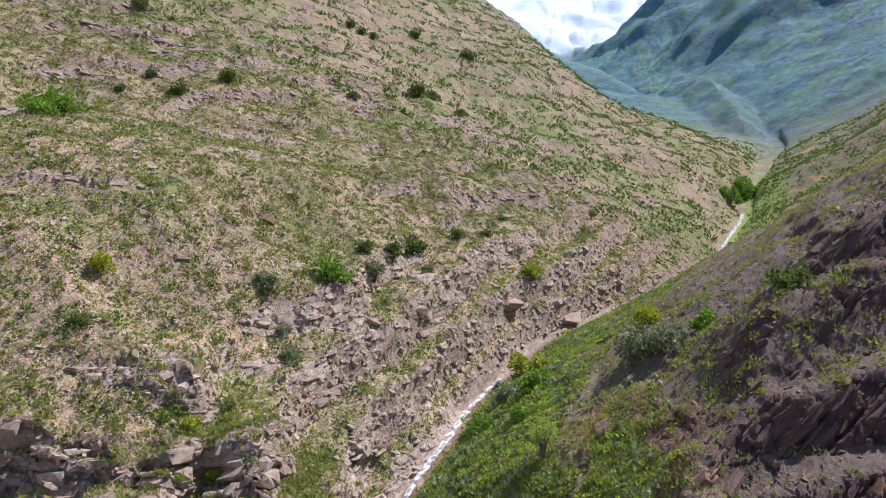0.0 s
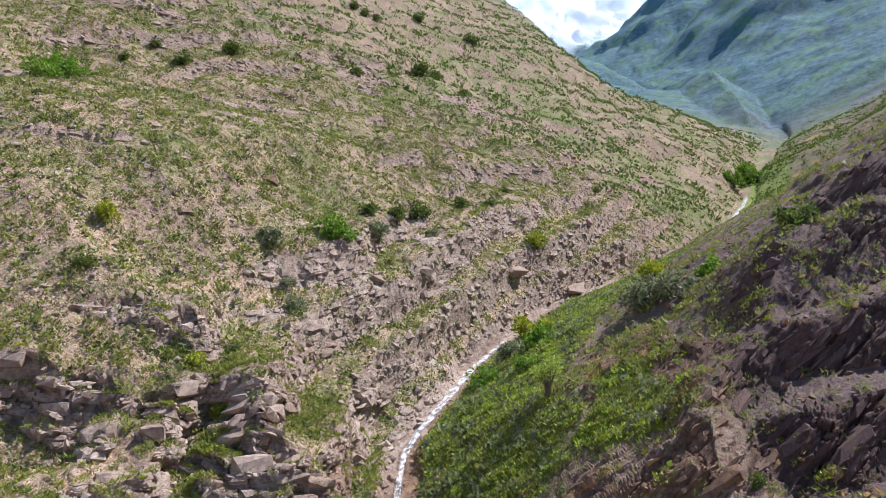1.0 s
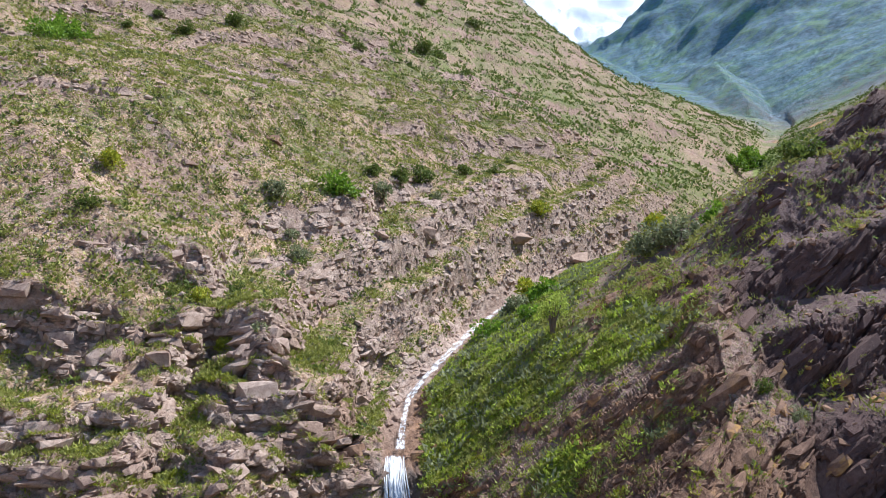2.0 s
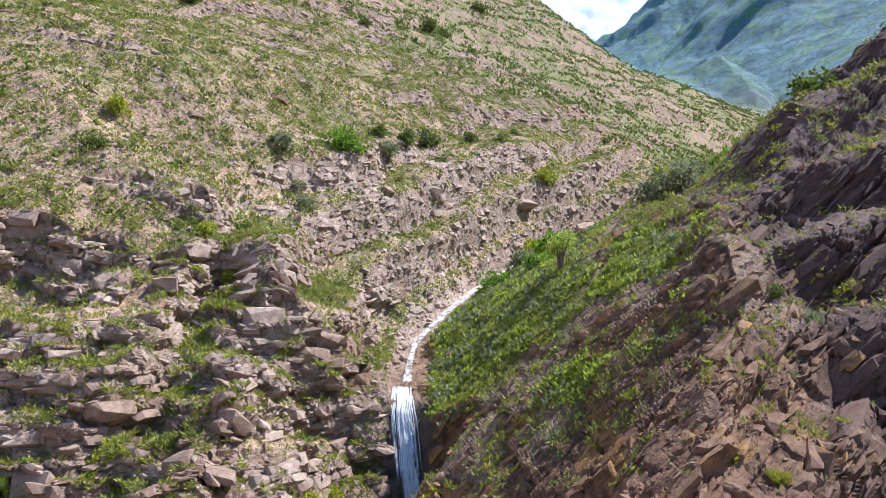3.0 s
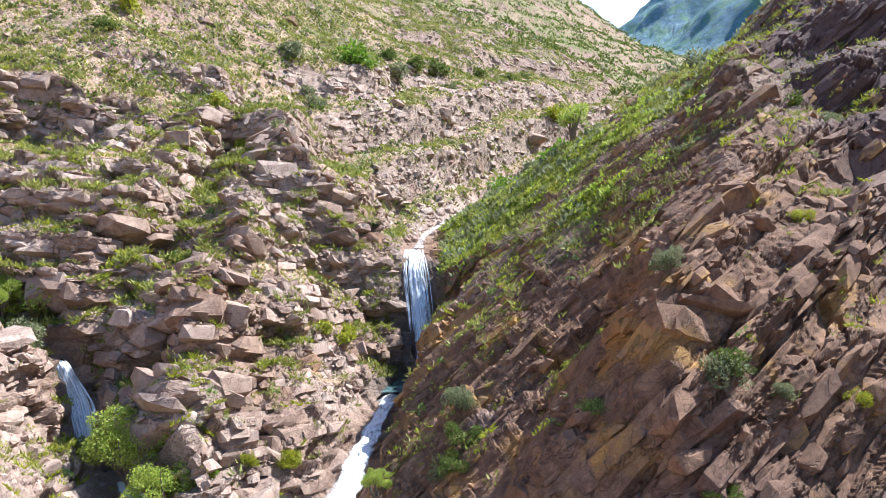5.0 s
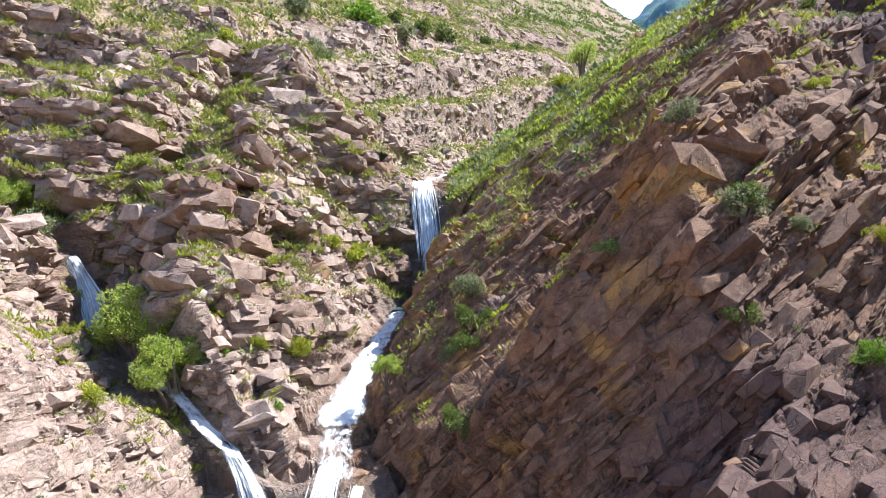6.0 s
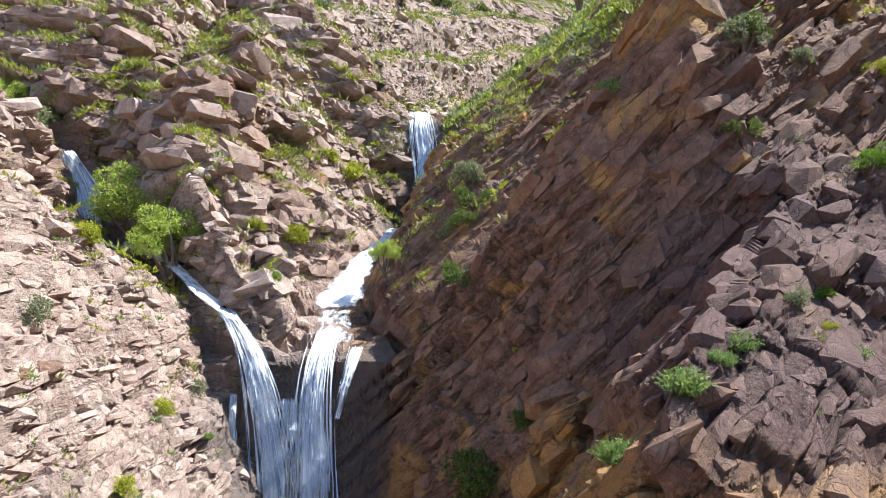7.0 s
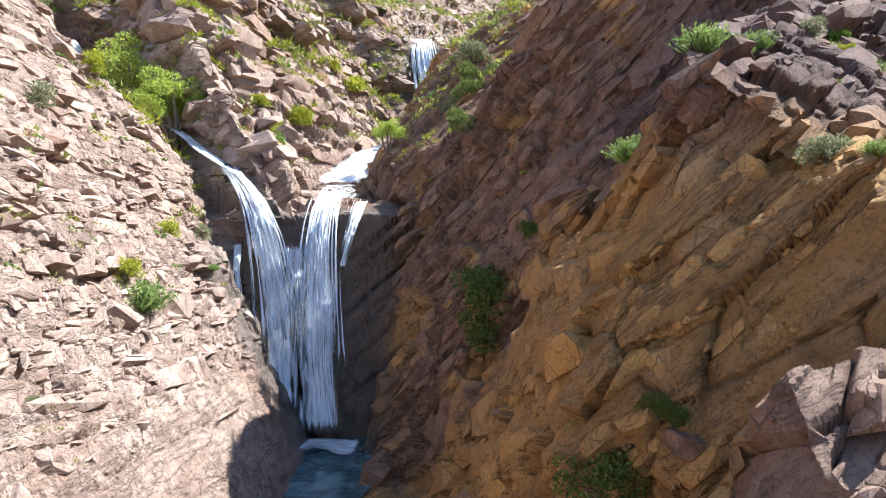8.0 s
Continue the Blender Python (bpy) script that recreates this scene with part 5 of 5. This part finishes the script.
def slab_places(n, weight, length, flat, proud, wet=False):
    base, _, k = scatter(n, weight, wet)
    nor = FORM_N[k]
    turn = bed_frames(base, nor, k, n)
    nb = turn[..., 2]
    size = (length[0] + (length[1] - length[0]) * rng.random(n) ** 2.2)
    size = size * (0.35 + 0.65 * sstep(5, 13, R_F.ravel()[k]))
    thick = size * (flat[0] + (flat[1] - flat[0]) * rng.random(n))
    thick = 0.06 * np.exp2(np.round(np.log2(thick / 0.06) * 2) / 2)
    dims = np.stack([size, size * (0.45 + 0.5 * rng.random(n)), thick], axis=1)
    s = np.sum(base * nb, axis=1)
    shift = ((np.floor(s / thick) + 0.5) * thick - s)[:, None] * nb
    shift = shift - nor * np.sum(shift * nor, axis=1, keepdims=True)
    reach_out = 0.5 * np.sum(np.abs(np.einsum("nij,ni->nj", turn, nor)) * dims, axis=1)
    out = (proud[0] + (proud[1] - proud[0]) * rng.random(n) ** 1.5) * np.minimum(thick, 0.6)
    return base + shift + nor * (out - reach_out)[:, None], turn, dims, k


def slabs(label, n, weight, length, flat, proud=(0.02, 0.42), shapes=SLABS, wet=False):
    at, turn, dims, k = slab_places(n, weight, length, flat, proud, wet)
    vs, fs, own, first = [], [], [], 0
    for i, (v, f) in enumerate(shapes):
        pick = np.arange(i, n, len(shapes))
        world_v = np.einsum("nij,nvj->nvi", turn[pick], v[None] * dims[pick][:, None, :]) + at[pick][:, None, :]
        vs.append(world_v.reshape(-1, 3))
        fs.append((f[None] + first + (np.arange(len(pick)) * len(v))[:, None, None]).reshape(-1, 3))
        own.append(np.repeat(k[pick], len(v)))
        first += len(pick) * len(v)
    me = raw_mesh("rock_blocks", np.concatenate(vs), np.concatenate(fs), ROCK_BLOCKS)
    own = np.concatenate(own)
    for key, values in (("red", RED_F), ("plum", PLUM_F), ("wet", WETR_F)):
        me.attributes.new(key, "FLOAT", "POINT").data.foreach_set("value", values[own].astype(np.float32))
    return tagged(new("rock_blocks", me), label, "rock", kind="stuff")


DRY = 1 - WETR_F.reshape(ROCK_F.shape) * 0.7
STEEP = sstep(0.92, 0.6, UPWARD)
gorge_side = left_side * sstep(19.5, 21, Y_F) * sstep(62, 45, R_F)
CLEAR = 1 - (1 - sstep(0.8, 1.8, side_gap[:FINE])) * sstep(-22, -19, X_F) * sstep(-5.5, -6.5, X_F)
slabs("stacked pinkish tan rock blocks of the gorge side", 3400, gorge_side * ROCK_F * (0.25 + STEEP) * CLEAR, (0.4, 2.2), (0.2, 0.55), (0.05, 0.42), WORN)
slabs("small split tan rock pieces of the gorge side", 4800, gorge_side * ROCK_F * CLEAR, (0.12, 0.7), (0.25, 0.6), (0.0, 0.4))
slabs("thin pale rock beds of the sunlit wall", 3600, left_side * sstep(20, 18.5, Y_F) * sstep(4, 6, R_F) * DRY * CLEAR, (0.2, 1.6), (0.13, 0.4), (0.0, 0.27), WORN)
slabs("small split pale stones of the sunlit wall", 1500, left_side * sstep(20, 18.5, Y_F) * sstep(4, 6, R_F) * DRY * CLEAR, (0.08, 0.4), (0.25, 0.6), (0.0, 0.25))
slabs("rounded tan rocks along the stream bed", 1000, (0.3 + sstep(80, 60, Y_F)) * sstep(2.6, 1.6, BED_GAP[:FINE]) * sstep(37.5, 40, Y_F) * sstep(125, 100, Y_F), (0.25, 1.3), (0.35, 0.8), (0.2, 0.65), WORN, True)
slabs("dark wet rock steps beside the fall", 320, WETR_F.reshape(ROCK_F.shape) * sstep(24, 21, Y_F), (0.25, 0.9), (0.2, 0.4))
slabs("weathered rock outcrops across the hillside", 3600, left_side * (ROCK_F + 0.06) * sstep(45, 60, R_F) * sstep(190, 120, R_F), (0.4, 1.6), (0.25, 0.5), (0.1, 0.6))
slabs("tilted rust-brown rock beds of the spur", 3600, RIGHT_F * (1 - 0.9 * BANK_F) * ROCK_F * sstep(13, 17, R_F) * sstep(80, 50, R_F), (0.5, 2.8), (0.10, 0.34), (0.0, 0.42), WORN)
slabs("small split red-brown rock pieces of the spur", 4400, RIGHT_F * (1 - 0.9 * BANK_F) * sstep(10, 14, R_F) * sstep(60, 40, R_F), (0.12, 0.7), (0.2, 0.5), (0.0, 0.4))
slabs("ochre and rust fractured rock of the near wall", 3400, RIGHT_F * sstep(17, 14, R_F) * sstep(3.5, 5, R_F) * DRY, (0.16, 1.5), (0.2, 0.6), (0.05, 0.5), WORN)

for mat, weight in ((STONE_TAN, left_side), (STONE_RUST, RIGHT_F * (1 - 0.8 * BANK_F))):
    meshes = [raw_mesh("stone", v, f, mat) for v, f in SLABS]
    at, turn, dims, _ = slab_places(150, weight * sstep(9, 12, R_F) * sstep(44, 36, R_F) * ROCK_F, (0.3, 1.2), (0.25, 0.5), (0.2, 0.6))
    for k in range(150):
        ob = new("stone", meshes[k % len(SLABS)])
        ob.parent = ground
        ob.matrix_basis = Matrix.LocRotScale(Vector(at[k]), Matrix(turn[k].tolist()).to_quaternion(), dims[k].tolist())

# ---- boulders that stand out ----
def boulder(seed, material):
    """A worn block: a broken convex shape with chipped edges and an uneven skin."""
    bm = stone_shape(100 + seed)
    bmesh.ops.subdivide_edges(bm, edges=list(bm.edges), cuts=2, use_grid_fill=True)
    for v in bm.verts:
        n = noise.fractal(v.co * 5 + Vector((seed * 7.1, 0, 0)), 0.9, 2.0, 4)
        v.co += v.co.normalized() * 0.035 * n
        v.co.z *= 1.1
    bmesh.ops.triangulate(bm, faces=bm.faces)
    me = bpy.data.meshes.new("boulder")
    bm.to_mesh(me)
    bm.free()
    me.attributes.new("sharp_face", "BOOLEAN", "FACE").data.foreach_set("value", np.ones(len(me.polygons), bool))
    me.materials.append(material)
    return me


BOULDERS = [(-9.4, 25.3, 2.46, "tan"), (-6.9, 28.1, 1.94, "rust"), (-6.4, 34.9, 1.84, "tan"), (-16.2, 33.5, 2.05, "tan"), (-15.7, 31.1, 1.52, "tan"), (-7.6, 21.6, 1.67, "tan"), (-8.8, 20.5, 1.00, "tan"), (7.4, 19.8, 1.17, "rust"), (4.1, 15.0, 1.00, "rust"), (-7.7, 24.4, 1.39, "tan"), (2.7, 10.5, 0.90, "rust"), (7.5, 20.9, 1.67, "rust"), (-15.5, 36.4, 2.07, "tan"), (-4.9, 37.4, 1.52, "rust"), (-12.7, 38.8, 1.90, "tan"), (-17.6, 67.7, 2.43, "rust"), (8.1, 81.4, 3.99, "tan"), (-6.2, 61.3, 2.00, "tan"), (-2.4, 67.3, 2.75, "tan"), (16.4, 88.8, 4.35, "tan"), (-8.2, 12.2, 0.86, "rust"), (-8.2, 11.4, 0.45, "rust"), (0.9, 6.8, 0.46, "rust"), (1.4, 6.0, 0.40, "rust"), (-3.8, 20.0, 0.95, "dark")]
BOULDER_WORDS = {"tan": ("large pinkish tan boulder lodged in the slope", STONE_PINK),
                 "rust": ("large rust-brown angular boulder on the slope", STONE_RUST),
                 "dark": ("dark wet boulder at the lip of the fall", STONE_RUST)}
for k, (px, py, width, tint) in enumerate(BOULDERS):
    label, mat = BOULDER_WORDS[tint]
    ob = tagged(new("boulder", boulder(k % 9, mat)), label, "boulder", "boulders in the valley")
    ob.matrix_basis = pose(*(ground_at(px, py) + Vector((0, 0, -0.10 * width))), 12 * math.sin(k), 14 * math.cos(3 * k), 70 * k) @ Matrix.Diagonal((0.9 * width, 0.9 * width, 0.8 * width, 1))
